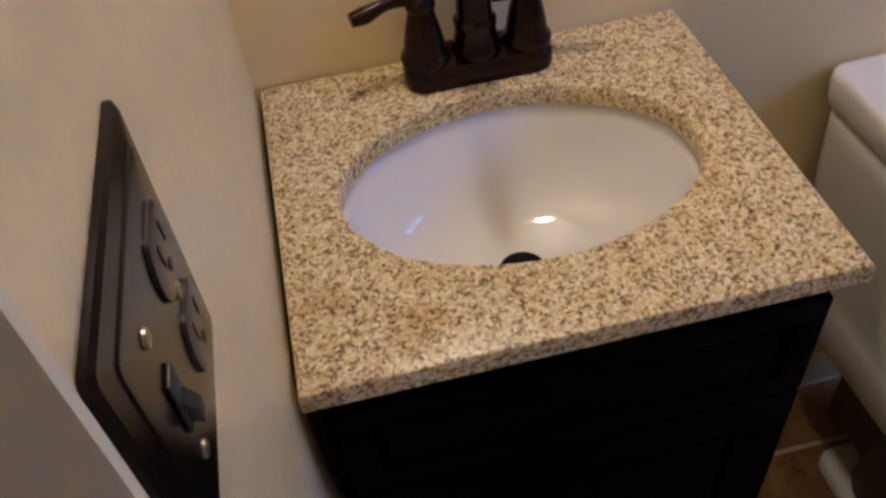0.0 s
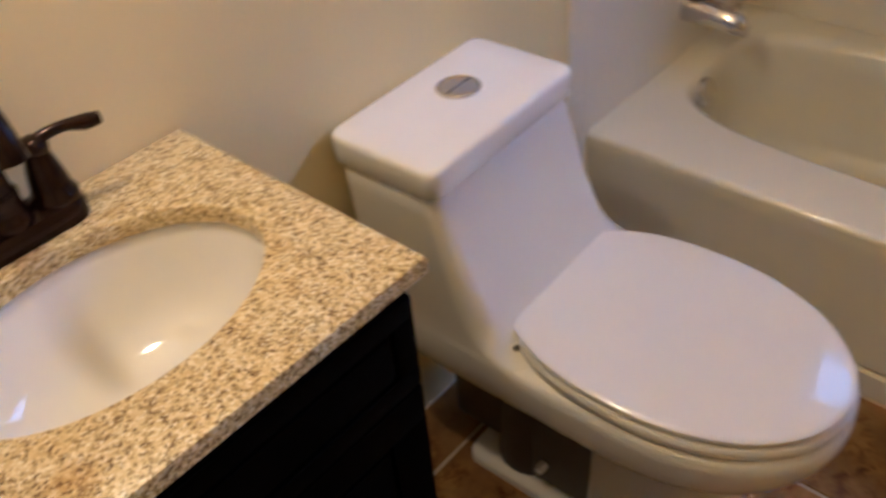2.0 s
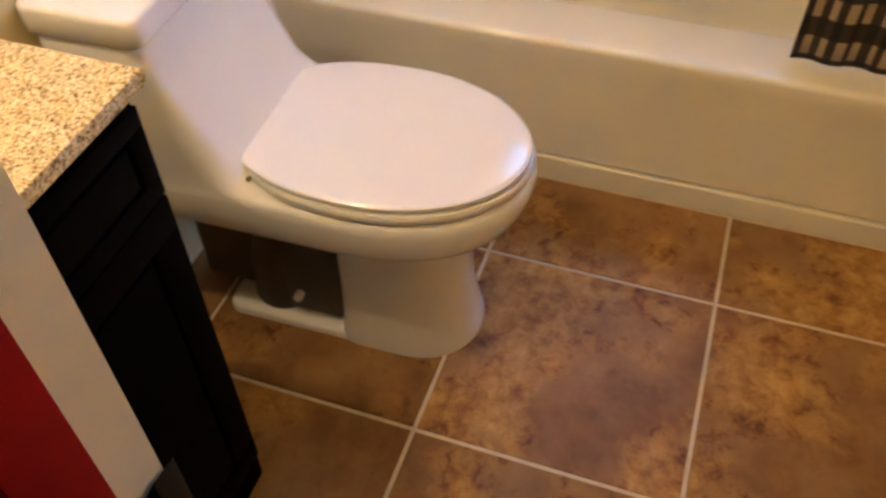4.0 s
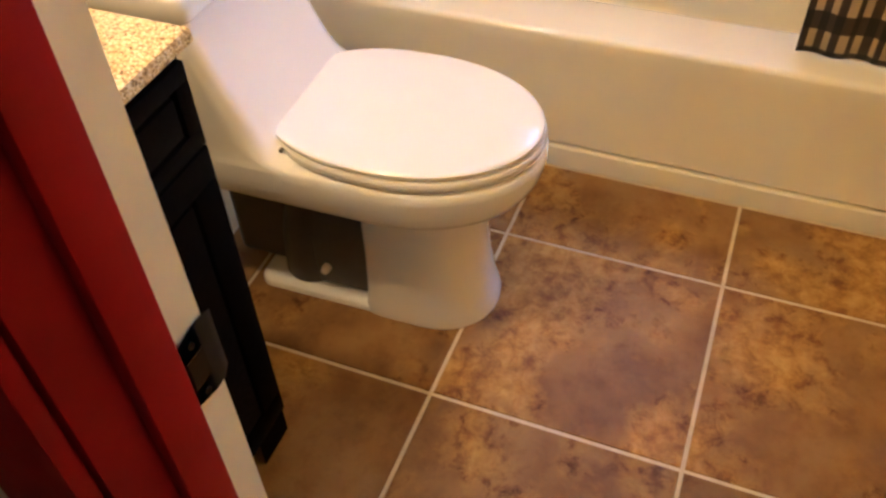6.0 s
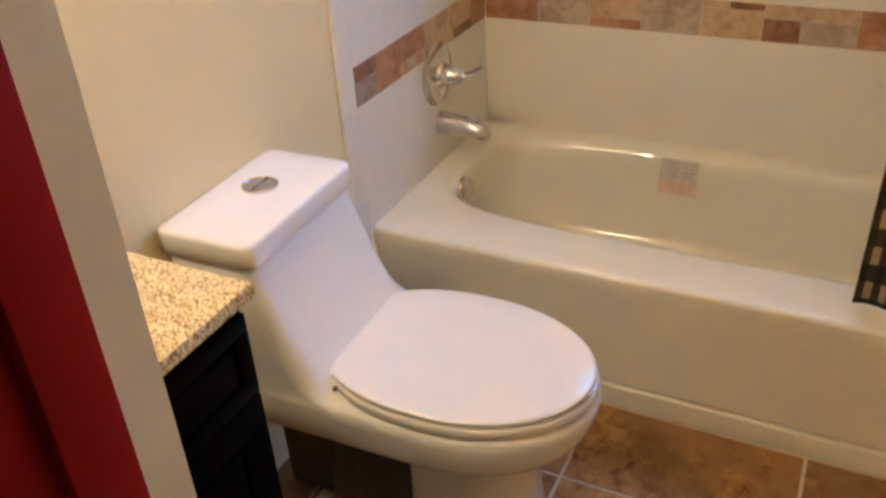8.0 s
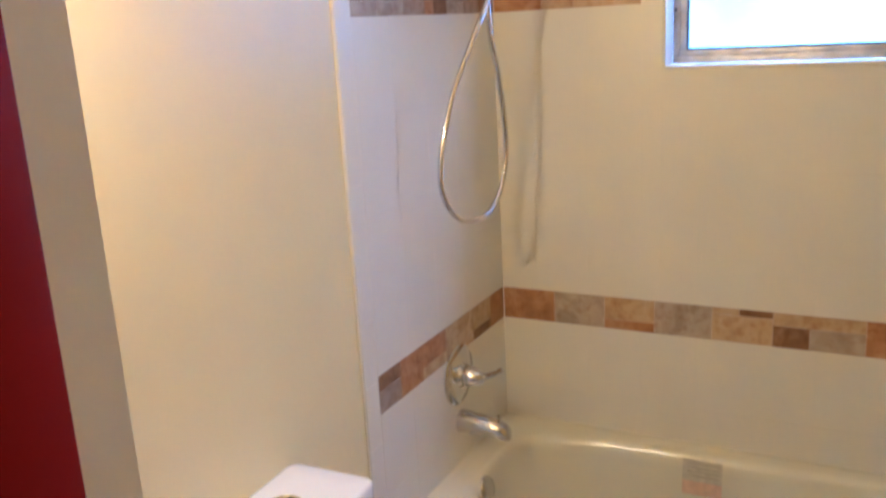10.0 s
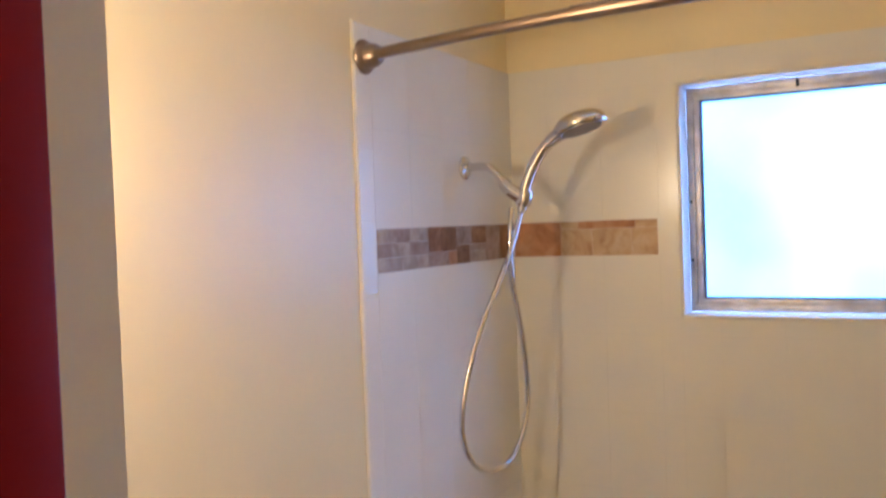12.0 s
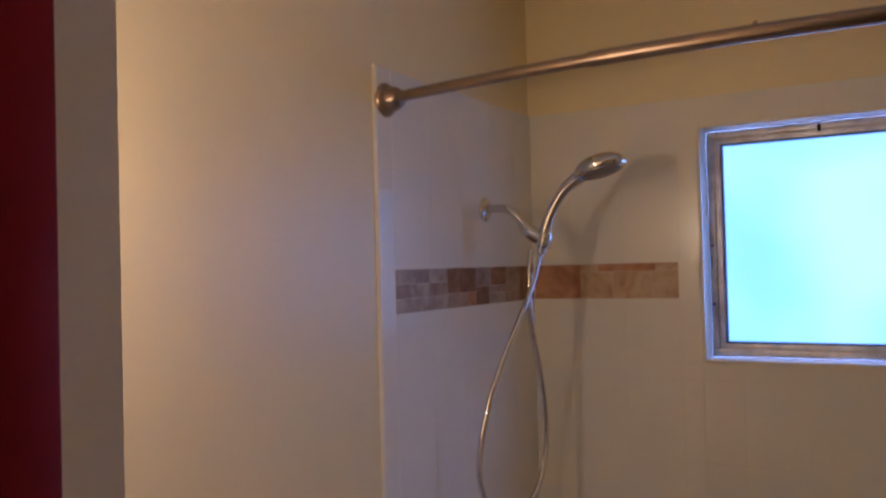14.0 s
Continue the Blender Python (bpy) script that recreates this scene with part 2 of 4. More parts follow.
def bathtub():
    root = tagged(empty("bathtub", (TX0 + TX1) / 2, (TY0 + TY1) / 2, 0), "almond enamel alcove bathtub with a stepped apron", "bathtub")
    P = root.matrix_world.inverted()
    n = 128
    rings = [square_ring(TX0 + 0.006, TX1, TY0, TY1, TZ - 0.05, n),
             square_ring(TX0, TX1, TY0, TY1, TZ - 0.014, n),
             square_ring(TX0 + 0.004, TX1, TY0, TY1, TZ - 0.004, n),
             square_ring(TX0 + 0.014, TX1, TY0, TY1, TZ, n),
             superellipse(1.462, 1.985, -1.46, -0.075, TZ + 0.001, 4.5, n),
             superellipse(1.469, 1.979, -1.455, -0.080, TZ - 0.0012, 4.4, n),
             superellipse(1.477, 1.969, -1.449, -0.087, TZ - 0.0075, 4.2, n),
             superellipse(1.484, 1.9625, -1.443, -0.092, TZ - 0.020, 4.0, n),
             superellipse(1.489, 1.9595, -1.435, -0.096, TZ - 0.045, 3.8, n),
             superellipse(1.500, 1.955, -1.40, -0.105, 0.20, 3.6, n),
             superellipse(1.520, 1.940, -1.34, -0.125, 0.11, 3.4, n),
             superellipse(1.55, 1.91, -1.29, -0.16, 0.075, 3.0, n),
             superellipse(1.60, 1.86, -1.20, -0.22, 0.066, 3.0, n)]
    bm = loft(rings, False, True)
    bmesh.ops.transform(bm, matrix=P, verts=bm.verts)
    part("basin", bm, TUBM, root, angle=60)
    bm = bmesh.new()
    prof = [(TX0 + 0.006, TZ - 0.05), (TX0 + 0.009, 0.29), (TX0 + 0.006, 0.075), (TX0 + 0.004, 0.0655), (TX0 + 0.0075, 0.0635), (TX0 + 0.014, 0.0625), (TX0 + 0.014, 0.058), (TX0 + 0.004, 0.0565),
            (TX0 - 0.001, 0.053), (TX0 - 0.003, 0.046), (TX0 - 0.004, 0.0), (TX0 + 0.05, 0.0), (TX0 + 0.05, TZ - 0.05)]
    rows = [[bm.verts.new((x, y, z)) for x, z in prof] for y in (TY0, TY1)]
    for i in range(len(prof)):
        j = (i + 1) % len(prof)
        bm.faces.new((rows[0][i], rows[0][j], rows[1][j], rows[1][i]))
    bm.faces.new(rows[0])
    bm.faces.new(rows[1])
    bmesh.ops.transform(bm, matrix=P, verts=bm.verts)
    part("apron", bm, TUBM, root, "almond apron with a low step at the floor", angle=25)
    m = P @ pose(1.657, -0.100, 0.318, 74)
    part("overflow_plate", turn([(0.035, 0), (0.035, 0.004), (0.031, 0.009), (0.02, 0.012), (0.004, 0.0125)], m, 40), CHROME, root, "round chrome overflow plate")
    m = P @ pose(1.70, -0.30, 0.066)
    part("drain", turn([(0.035, 0), (0.033, 0.003), (0.02, 0.004), (0.018, 0.001)], m, 32), CHROME, root, "chrome drain")
    return root


bathtub()


# ---- toilet ----
def egg(tip, back, mid, hw, z, e=4.0, n=64):
    """A bowl outline: elliptical nose towards -y, squarer rear."""
    out = []
    for i in range(n):
        t = 2 * math.pi * (i + 0.5) / n
        c, s = math.cos(t), math.sin(t)
        if s < 0:
            out.append((hw * math.copysign(abs(c) ** 0.94, c), mid + (mid - tip) * math.copysign(abs(s) ** 0.94, s), z))
        else:
            out.append((hw * math.copysign(abs(c) ** (2 / e), c), mid + (back - mid) * abs(s) ** (2 / e), z))
    return out


def lid_ring(tip, back, mid, hw, hb, z, n=64):
    """Seat outline: elliptical nose, sides drawn in to a straight rear edge of half-width hb."""
    out = []
    for i in range(n):
        t = 2 * math.pi * (i + 0.5) / n
        c, s = math.cos(t), math.sin(t)
        if s < 0:
            out.append((hw * c, mid + (mid - tip) * s, z))
        else:
            q = abs(2 * t / math.pi - 1)            # 1 at the sides, 0 at the rear middle
            sgn = 1 if c > 0 else -1
            if q > 0.28:
                k = (1 - q) / 0.72
                ease = max(0.0, (k - 0.9) / 0.1)
                out.append((sgn * (hw - (hw - hb) * k ** 2.5 - 0.006 * ease ** 2), mid + (back - mid) * k ** 0.9, z))
            else:
                out.append((sgn * (hb - 0.006) * q / 0.28, back + 0.001, z))
    return out


def toilet():
    root = tagged(empty("toilet", 0.842, -0.004, 0, 1.6), "white one-piece porcelain toilet with lid closed on tiled floor", "toilet")
    # rim and bowl
    bm = loft([egg(-0.58, -0.06, -0.43, 0.110, 0.300, 5), egg(-0.640, -0.04, -0.44, 0.148, 0.309, 5), egg(-0.674, -0.03, -0.44, 0.168, 0.319, 5), egg(-0.690, -0.025, -0.44, 0.178, 0.332, 5.5),
               egg(-0.700, -0.02, -0.44, 0.183, 0.347, 5.5), egg(-0.708, -0.02, -0.44, 0.186, 0.366, 5.5), egg(-0.713, -0.02, -0.44, 0.187, 0.390, 5.5),
               egg(-0.711, -0.02, -0.44, 0.186, 0.406, 5.5), egg(-0.705, -0.02, -0.44, 0.180, 0.414, 5.5), egg(-0.66, -0.03, -0.44, 0.15, 0.417, 5)])
    # tank, its front and sides swept into the deck: height, front, half-width, shift, corner
    prof = [(0.332, -0.36, 0.1775, 0.0, 0.06), (0.347, -0.36, 0.1830, 0.0, 0.06), (0.366, -0.36, 0.1862, 0.0, 0.06), (0.388, -0.36, 0.1872, 0.0, 0.06), (0.404, -0.352, 0.1866, 0.0, 0.06), (0.412, -0.338, 0.1854, -0.001, 0.06), (0.4175, -0.320, 0.1842, -0.001, 0.06), (0.423, -0.304, 0.1828, -0.002, 0.06),
            (0.4305, -0.289, 0.1812, -0.003, 0.058), (0.441, -0.2755, 0.1796, -0.004, 0.055), (0.454, -0.263, 0.1780, -0.006, 0.052), (0.470, -0.252, 0.1764, -0.008, 0.048), (0.489, -0.2415, 0.1748, -0.010, 0.043),
            (0.511, -0.2315, 0.1733, -0.012, 0.038), (0.537, -0.2205, 0.1718, -0.014, 0.034), (0.568, -0.2095, 0.1701, -0.016, 0.030), (0.605, -0.1985, 0.1682, -0.019, 0.027), (0.64, -0.189, 0.1665, -0.022, 0.026),
            (0.666, -0.184, 0.1655, -0.024, 0.026), (0.670, -0.181, 0.163, -0.024, 0.025), (0.671, -0.174, 0.156, -0.024, 0.02), (0.675, -0.174, 0.156, -0.024, 0.02)]
    join(bm, loft([round_rect(c - w, c + w, yf, -0.006, z, r, 8) for z, yf, w, c, r in prof]))
    # foot column and the flange that runs back from it
    join(bm, loft([egg(-0.632, -0.375, -0.50, 0.118, 0.0, 8), egg(-0.632, -0.375, -0.50, 0.118, 0.018, 8), egg(-0.626, -0.377, -0.50, 0.115, 0.035, 8), egg(-0.618, -0.378, -0.50, 0.1115, 0.07, 8),
                   egg(-0.608, -0.38, -0.49, 0.108, 0.14, 8), egg(-0.606, -0.38, -0.49, 0.107, 0.22, 8), egg(-0.615, -0.38, -0.49, 0.110, 0.28, 8), egg(-0.63, -0.37, -0.48, 0.120, 0.315, 6)]))
    join(bm, loft([round_rect(-0.112, 0.112, -0.47, -0.13, 0.0, 0.03), round_rect(-0.111, 0.111, -0.47, -0.13, 0.010, 0.03), round_rect(-0.108, 0.108, -0.47, -0.132, 0.015, 0.028), round_rect(-0.096, 0.096, -0.47, -0.14, 0.020, 0.022)]))
    part("body", bm, PORC, root, angle=50)
    # trapway in the side recess, a far darker grey than the white body
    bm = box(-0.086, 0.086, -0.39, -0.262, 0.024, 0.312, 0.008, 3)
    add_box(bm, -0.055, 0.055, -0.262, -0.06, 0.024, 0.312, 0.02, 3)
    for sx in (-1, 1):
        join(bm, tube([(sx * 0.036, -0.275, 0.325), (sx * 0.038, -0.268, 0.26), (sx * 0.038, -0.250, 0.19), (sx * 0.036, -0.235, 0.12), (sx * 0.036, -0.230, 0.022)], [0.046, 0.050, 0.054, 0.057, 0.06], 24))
    part("trapway", bm, TRAP, root, "dark grey trapway in a side recess")
    bm = loft([round_rect(-0.024 - w, -0.024 + w, y0, y1, z, r) for w, y0, y1, z, r in ((0.160, -0.180, -0.006, 0.6765, 0.020), (0.1675, -0.1875, 0.001, 0.6765, 0.022), (0.170, -0.190, 0.003, 0.680, 0.023), (0.170, -0.190, 0.003, 0.712, 0.023),
               (0.1687, -0.1887, 0.002, 0.7165, 0.022), (0.166, -0.186, 0.0, 0.7193, 0.020), (0.160, -0.180, -0.006, 0.7208, 0.018), (0.12, -0.14, -0.05, 0.7216, 0.012))])
    part("tank_lid", bm, PORC, root, "white porcelain tank lid with eased edges", angle=50)
    add = pose(-0.0015, -0.082, 0.7215)
    b = part("flush_button", turn([(0.033, 0), (0.033, 0.003), (0.030, 0.005), (0.0285, 0.003), (0.026, 0.0035), (0.010, 0.0045), (0.001, 0.0045)], add, 36), CHROME, root, "round chrome dual flush button")
    part("split_line", box(-0.027, 0.024, -0.0827, -0.0813, 0.7243, 0.7264), DARK, b)
    part("seat", loft([lid_ring(-0.699, -0.262, -0.455, 0.174, 0.118, 0.4185), lid_ring(-0.708, -0.258, -0.455, 0.1825, 0.124, 0.4205), lid_ring(-0.7095, -0.257, -0.455, 0.184, 0.125, 0.426), lid_ring(-0.709, -0.257, -0.455, 0.1835, 0.125, 0.434),
                       lid_ring(-0.706, -0.260, -0.455, 0.1805, 0.122, 0.4378), lid_ring(-0.70, -0.264, -0.455, 0.175, 0.117, 0.4385)]), SEAT, root, angle=35)
    part("seat_lid", loft([lid_ring(-0.694, -0.256, -0.455, 0.170, 0.112, 0.4400), lid_ring(-0.703, -0.250, -0.455, 0.1775, 0.120, 0.4412), lid_ring(-0.7045, -0.249, -0.455, 0.179, 0.121, 0.4450), lid_ring(-0.7035, -0.2500, -0.455, 0.178, 0.120, 0.4492),
                           lid_ring(-0.700, -0.253, -0.455, 0.1745, 0.1165, 0.4518), lid_ring(-0.694, -0.257, -0.455, 0.169, 0.112, 0.4528), lid_ring(-0.64, -0.29, -0.455, 0.12, 0.082, 0.4550)]), SEAT, root, "white plastic lid, closed", angle=35)
    for s in (-1, 1):
        part("hinge", box(s * 0.075 - 0.024, s * 0.075 + 0.024, -0.268, -0.240, 0.410, 0.4375, 0.006, 3), SEAT, root)
        part("hinge_pin", turn([(0.004, 0), (0.004, 0.006)], pose(s * 0.150, -0.286, 0.434, 0, s * 90), 12), SCREW, root)
        part("bolt_cap", turn([(0.010, 0), (0.010, 0.012), (0.007, 0.018), (0.002, 0.02)], pose(s * 0.088, -0.292, 0.080, 0, s * 90), 16), SEAT, root, "white bolt cap")


toilet()


# ---- vanity ----
def granite():
    m = bpy.data.materials.new("speckled_granite")
    m.use_nodes = True
    n, l = m.node_tree.nodes, m.node_tree.links
    b = n["Principled BSDF"]
    b.inputs["Roughness"].default_value = 0.3
    b.inputs["Specular IOR Level"].default_value = 0.3
    geo = n.new("ShaderNodeNewGeometry")

    def ramp_of(src, stops):
        r = n.new("ShaderNodeValToRGB")
        e = r.color_ramp.elements
        while len(e) < len(stops):
            e.new(0.5)
        for el, (p, c) in zip(e, stops):
            el.position, el.color = p, (*c, 1)
        l.new(src, r.inputs["Fac"])
        return r.outputs["Color"]
    v = n.new("ShaderNodeTexVoronoi")
    v.inputs["Scale"].default_value = 360
    l.new(geo.outputs["Position"], v.inputs["Vector"])
    sep = n.new("ShaderNodeSeparateColor")
    l.new(v.outputs["Color"], sep.inputs["Color"])
    grains = ramp_of(sep.outputs[0], [(0.0, (0.20, 0.125, 0.045)), (0.13, (0.37, 0.265, 0.105)), (0.32, (0.60, 0.465, 0.215)), (0.70, (0.70, 0.58, 0.305)), (1.0, (0.83, 0.75, 0.52))])
    nz = n.new("ShaderNodeTexNoise")
    nz.inputs["Scale"].default_value, nz.inputs["Detail"].default_value = 210, 5
    l.new(geo.outputs["Position"], nz.inputs["Vector"])
    spots = ramp_of(nz.outputs["Fac"], [(0.34, (0.34, 0.26, 0.17)), (0.44, (1, 1, 1)), (0.8, (1, 1, 1))])
    big = n.new("ShaderNodeTexNoise")
    big.inputs["Scale"].default_value, big.inputs["Detail"].default_value = 14, 3
    l.new(geo.outputs["Position"], big.inputs["Vector"])
    veins = ramp_of(big.outputs["Fac"], [(0.28, (0.80, 0.67, 0.47)), (0.45, (1, 1, 1)), (0.7, (1, 0.97, 0.90))])
    mix = n.new("ShaderNodeMix")
    mix.data_type, mix.blend_type = "RGBA", "MULTIPLY"
    mix.inputs[0].default_value = 1.0
    l.new(grains, mix.inputs[6])
    l.new(spots, mix.inputs[7])
    mix2 = n.new("ShaderNodeMix")
    mix2.data_type, mix2.blend_type = "RGBA", "MULTIPLY"
    mix2.inputs[0].default_value = 1.0
    l.new(mix.outputs[2], mix2.inputs[6])
    l.new(veins, mix2.inputs[7])
    l.new(mix2.outputs[2], b.inputs["Base Color"])
    return m


GRANITE = granite()
VX0, VX1, VY0, VY1, VZ = 0.005, 0.447, -0.388, -0.003, 0.836
SX, SY, SA, SB = 0.2235, -0.197, 0.162, 0.112


def oval(a, b, z, n=72):
    return [(SX + a * math.cos(2 * math.pi * (i + 0.5) / n), SY + b * math.sin(2 * math.pi * (i + 0.5) / n), z) for i in range(n)]


def slab_ring(d, z, n=72):
    cx, cy, a, b = (VX0 + VX1) / 2, (VY0 + VY1) / 2, (VX1 - VX0) / 2 - d, (VY1 - VY0) / 2 - d
    out = []
    for i in range(n):
        t = 2 * math.pi * (i + 0.5) / n
        c, s = math.cos(t), math.sin(t)
        k = 1 / max(abs(c), abs(s))
        out.append((cx + a * c * k, cy + b * s * k, z))
    for tx, ty in ((1, 1), (-1, 1), (-1, -1), (1, -1)):
        j = min(range(n), key=lambda i: (out[i][0] - cx - tx * a) ** 2 + (out[i][1] - cy - ty * b) ** 2)
        out[j] = (cx + tx * a, cy + ty * b, z)
    return out


def vanity():
    root = tagged(empty("countertop", SX, SY, VZ - 0.022), "tan speckled granite vanity top with undermount white oval sink", "countertop")
    P = root.matrix_world.inverted()

    def put(name, bm, material, parent=None, label="", angle=40):
        bmesh.ops.transform(bm, matrix=P, verts=bm.verts)
        return part(name, bm, material, parent or root, label, angle=angle)
    z0 = VZ - 0.022
    rings = [slab_ring(0.003, z0), slab_ring(0, z0 + 0.003), slab_ring(0, VZ - 0.004), slab_ring(0.0015, VZ - 0.001), slab_ring(0.004, VZ),
             oval(SA + 0.003, SB + 0.003, VZ), oval(SA + 0.001, SB + 0.001, VZ - 0.001), oval(SA, SB, VZ - 0.003), oval(SA, SB, z0), slab_ring(0.003, z0)]
    put("slab", loft(rings, False, False), GRANITE)
    depth = [(1.05, 0.0), (1.06, -0.004), (1.02, -0.006), (0.99, -0.02), (0.95, -0.045), (0.86, -0.075), (0.70, -0.095), (0.50, -0.107), (0.30, -0.113), (0.17, -0.115)]
    rings = [oval(SA * k, SB * k, z0 + d - 0.0005) for k, d in depth[:-1]]
    rings.append([(SX + 0.023 * math.cos(2 * math.pi * (i + 0.5) / 72), SY + 0.023 * math.sin(2 * math.pi * (i + 0.5) / 72), z0 - 0.116) for i in range(72)])
    rings.append([(x, y, z0 - 0.128) for x, y, z in rings[-1]])
    basin = put("basin", loft(rings, False, True), PORC, label="white porcelain oval basin", angle=70)
    put("drain", turn([(0.0235, -0.002), (0.0235, 0.001), (0.021, 0.0015), (0.0195, -0.001), (0.016, -0.006), (0.004, -0.008)], pose(SX, SY, z0 - 0.1155), 32), DARK, basin, "dark bronze drain")
    put("overflow_hole", turn([(0.006, 0), (0.006, 0.002)], pose(SX, SY - SB * 0.925, z0 - 0.05, -70), 16), DARK, basin)

    cab = tagged(empty("vanity_cabinet", 0.22, -0.2, 0), "espresso stained wooden vanity cabinet on the floor", "cabinet")
    P = cab.matrix_world.inverted()
    x0, x1, y0, y1, zt = 0.012, 0.432, -0.352, -0.01, z0 - 0.001
    put("side_panel", box(x0, x0 + 0.016, y0, y1, 0.0, zt, 0.001), ESPRESSO, cab)
    put("side_panel", box(x1 - 0.016, x1, y0, y1, 0.0, zt, 0.001), ESPRESSO, cab)
    put("bottom_panel", box(x0 + 0.0165, x1 - 0.0165, y0 + 0.002, y1, 0.085, 0.1), ESPRESSO, cab)
    put("back_panel", box(x0 + 0.0165, x1 - 0.0165, y1 - 0.012, y1, 0.0, zt - 0.15), ESPRESSO, cab)
    put("toe_kick", box(x0 + 0.0165, x1 - 0.0165, y0 + 0.05, y0 + 0.062, 0.0, 0.084), ESPRESSO, cab)
    # front frame
    bm = bmesh.new()
    for a, b, c, d in ((x0, x0 + 0.03, 0.0, zt), (x1 - 0.03, x1, 0.0, zt), (x0 + 0.0301, x1 - 0.0301, zt - 0.02, zt), (x0 + 0.0301, x1 - 0.0301, 0.66, 0.69), (x0 + 0.0301, x1 - 0.0301, 0.08, 0.11)):
        add_box(bm, a, b, y0 - 0.0002, y0 - 0.018, c, d, 0.001)
    put("face_frame", bm, ESPRESSO, cab)
    for xf in ((x0, x0 + 0.08), (x1 - 0.08, x1)):
        put("foot", box(*xf, y0 - 0.018, y0 - 0.0185, 0.0, 0.079), ESPRESSO, cab)

    def shaker(name, a, b, c, d, rail):
        f = put(name, box(a, b, y0 - 0.024, y0 - 0.0185, c, d), ESPRESSO, cab)
        g = 0.007
        put("panel", box(a + rail + g, b - rail - g, y0 - 0.0352, y0 - 0.0241, c + rail + g, d - rail - g, 0.002), ESPRESSO, f)
        for q in ((a, b, d - rail, d), (a, b, c, c + rail), (a, a + rail, c + rail + 0.0002, d - rail - 0.0002), (b - rail, b, c + rail + 0.0002, d - rail - 0.0002)):
            put("rail", box(q[0], q[1], y0 - 0.036, y0 - 0.0241, q[2], q[3], 0.0012), ESPRESSO, f)
    shaker("drawer_front", x0 + 0.012, x1 - 0.012, 0.685, 0.807, 0.026)
    shaker("cabinet_door", x0 + 0.012, x1 - 0.012, 0.095, 0.681, 0.05)


vanity()


def faucet():
    root = tagged(empty("faucet", SX, -0.042, VZ), "oil-rubbed bronze centerset faucet with two lever handles", "faucet")
    base = loft([round_rect(-0.074, 0.074, -0.027, 0.027, 0.0005, 0.02), round_rect(-0.075, 0.075, -0.028, 0.028, 0.004, 0.021), round_rect(-0.074, 0.074, -0.027, 0.027, 0.018, 0.02),
                 round_rect(-0.070, 0.070, -0.024, 0.024, 0.023, 0.018), round_rect(-0.062, 0.062, -0.016, 0.016, 0.025, 0.012)])
    part("base", base, BRONZE, root)
    bell = [(0.024, 0.022), (0.025, 0.027), (0.0235, 0.031), (0.0205, 0.034), (0.0195, 0.045), (0.0165, 0.06), (0.0135, 0.072), (0.0125, 0.077), (0.0145, 0.080), (0.0145, 0.086), (0.011, 0.092), (0.004, 0.095)]
    for s in (-1, 1):
        h = part("handle", turn(bell, pose(s * 0.051, 0, 0), 28), BRONZE, root, "bronze bell-shaped handle")
        part("lever", tube([(s * 0.050, 0, 0.086), (s * 0.066, -0.002, 0.091), (s * 0.085, -0.006, 0.092), (s * 0.104, -0.010, 0.088), (s * 0.118, -0.013, 0.087)],
                           [0.0075, 0.0062, 0.0058, 0.0085, 0.0065], 14), BRONZE, h)
    part("spout_collar", turn([(0.024, 0.022), (0.025, 0.028), (0.022, 0.034), (0.020, 0.05), (0.021, 0.053), (0.021, 0.058), (0.018, 0.061)], Matrix(), 28), BRONZE, root)
    part("spout", tube([(0, 0, 0.05), (0, 0.001, 0.10), (0, -0.004, 0.145), (0, -0.03, 0.178), (0, -0.068, 0.178), (0, -0.094, 0.152), (0, -0.100, 0.135)],
                       [0.018, 0.0165, 0.016, 0.0155, 0.0145, 0.0135, 0.0135], 20), BRONZE, root, "arched bronze spout")
    part("lift_rod", tube([(0, 0.022, 0.02), (0, 0.022, 0.085)], 0.003, 10, 2), BRONZE, root)
    part("lift_knob", turn([(0.003, 0.083), (0.006, 0.086), (0.0065, 0.092), (0.003, 0.097)], pose(0, 0.022, 0), 14), BRONZE, root)


faucet()


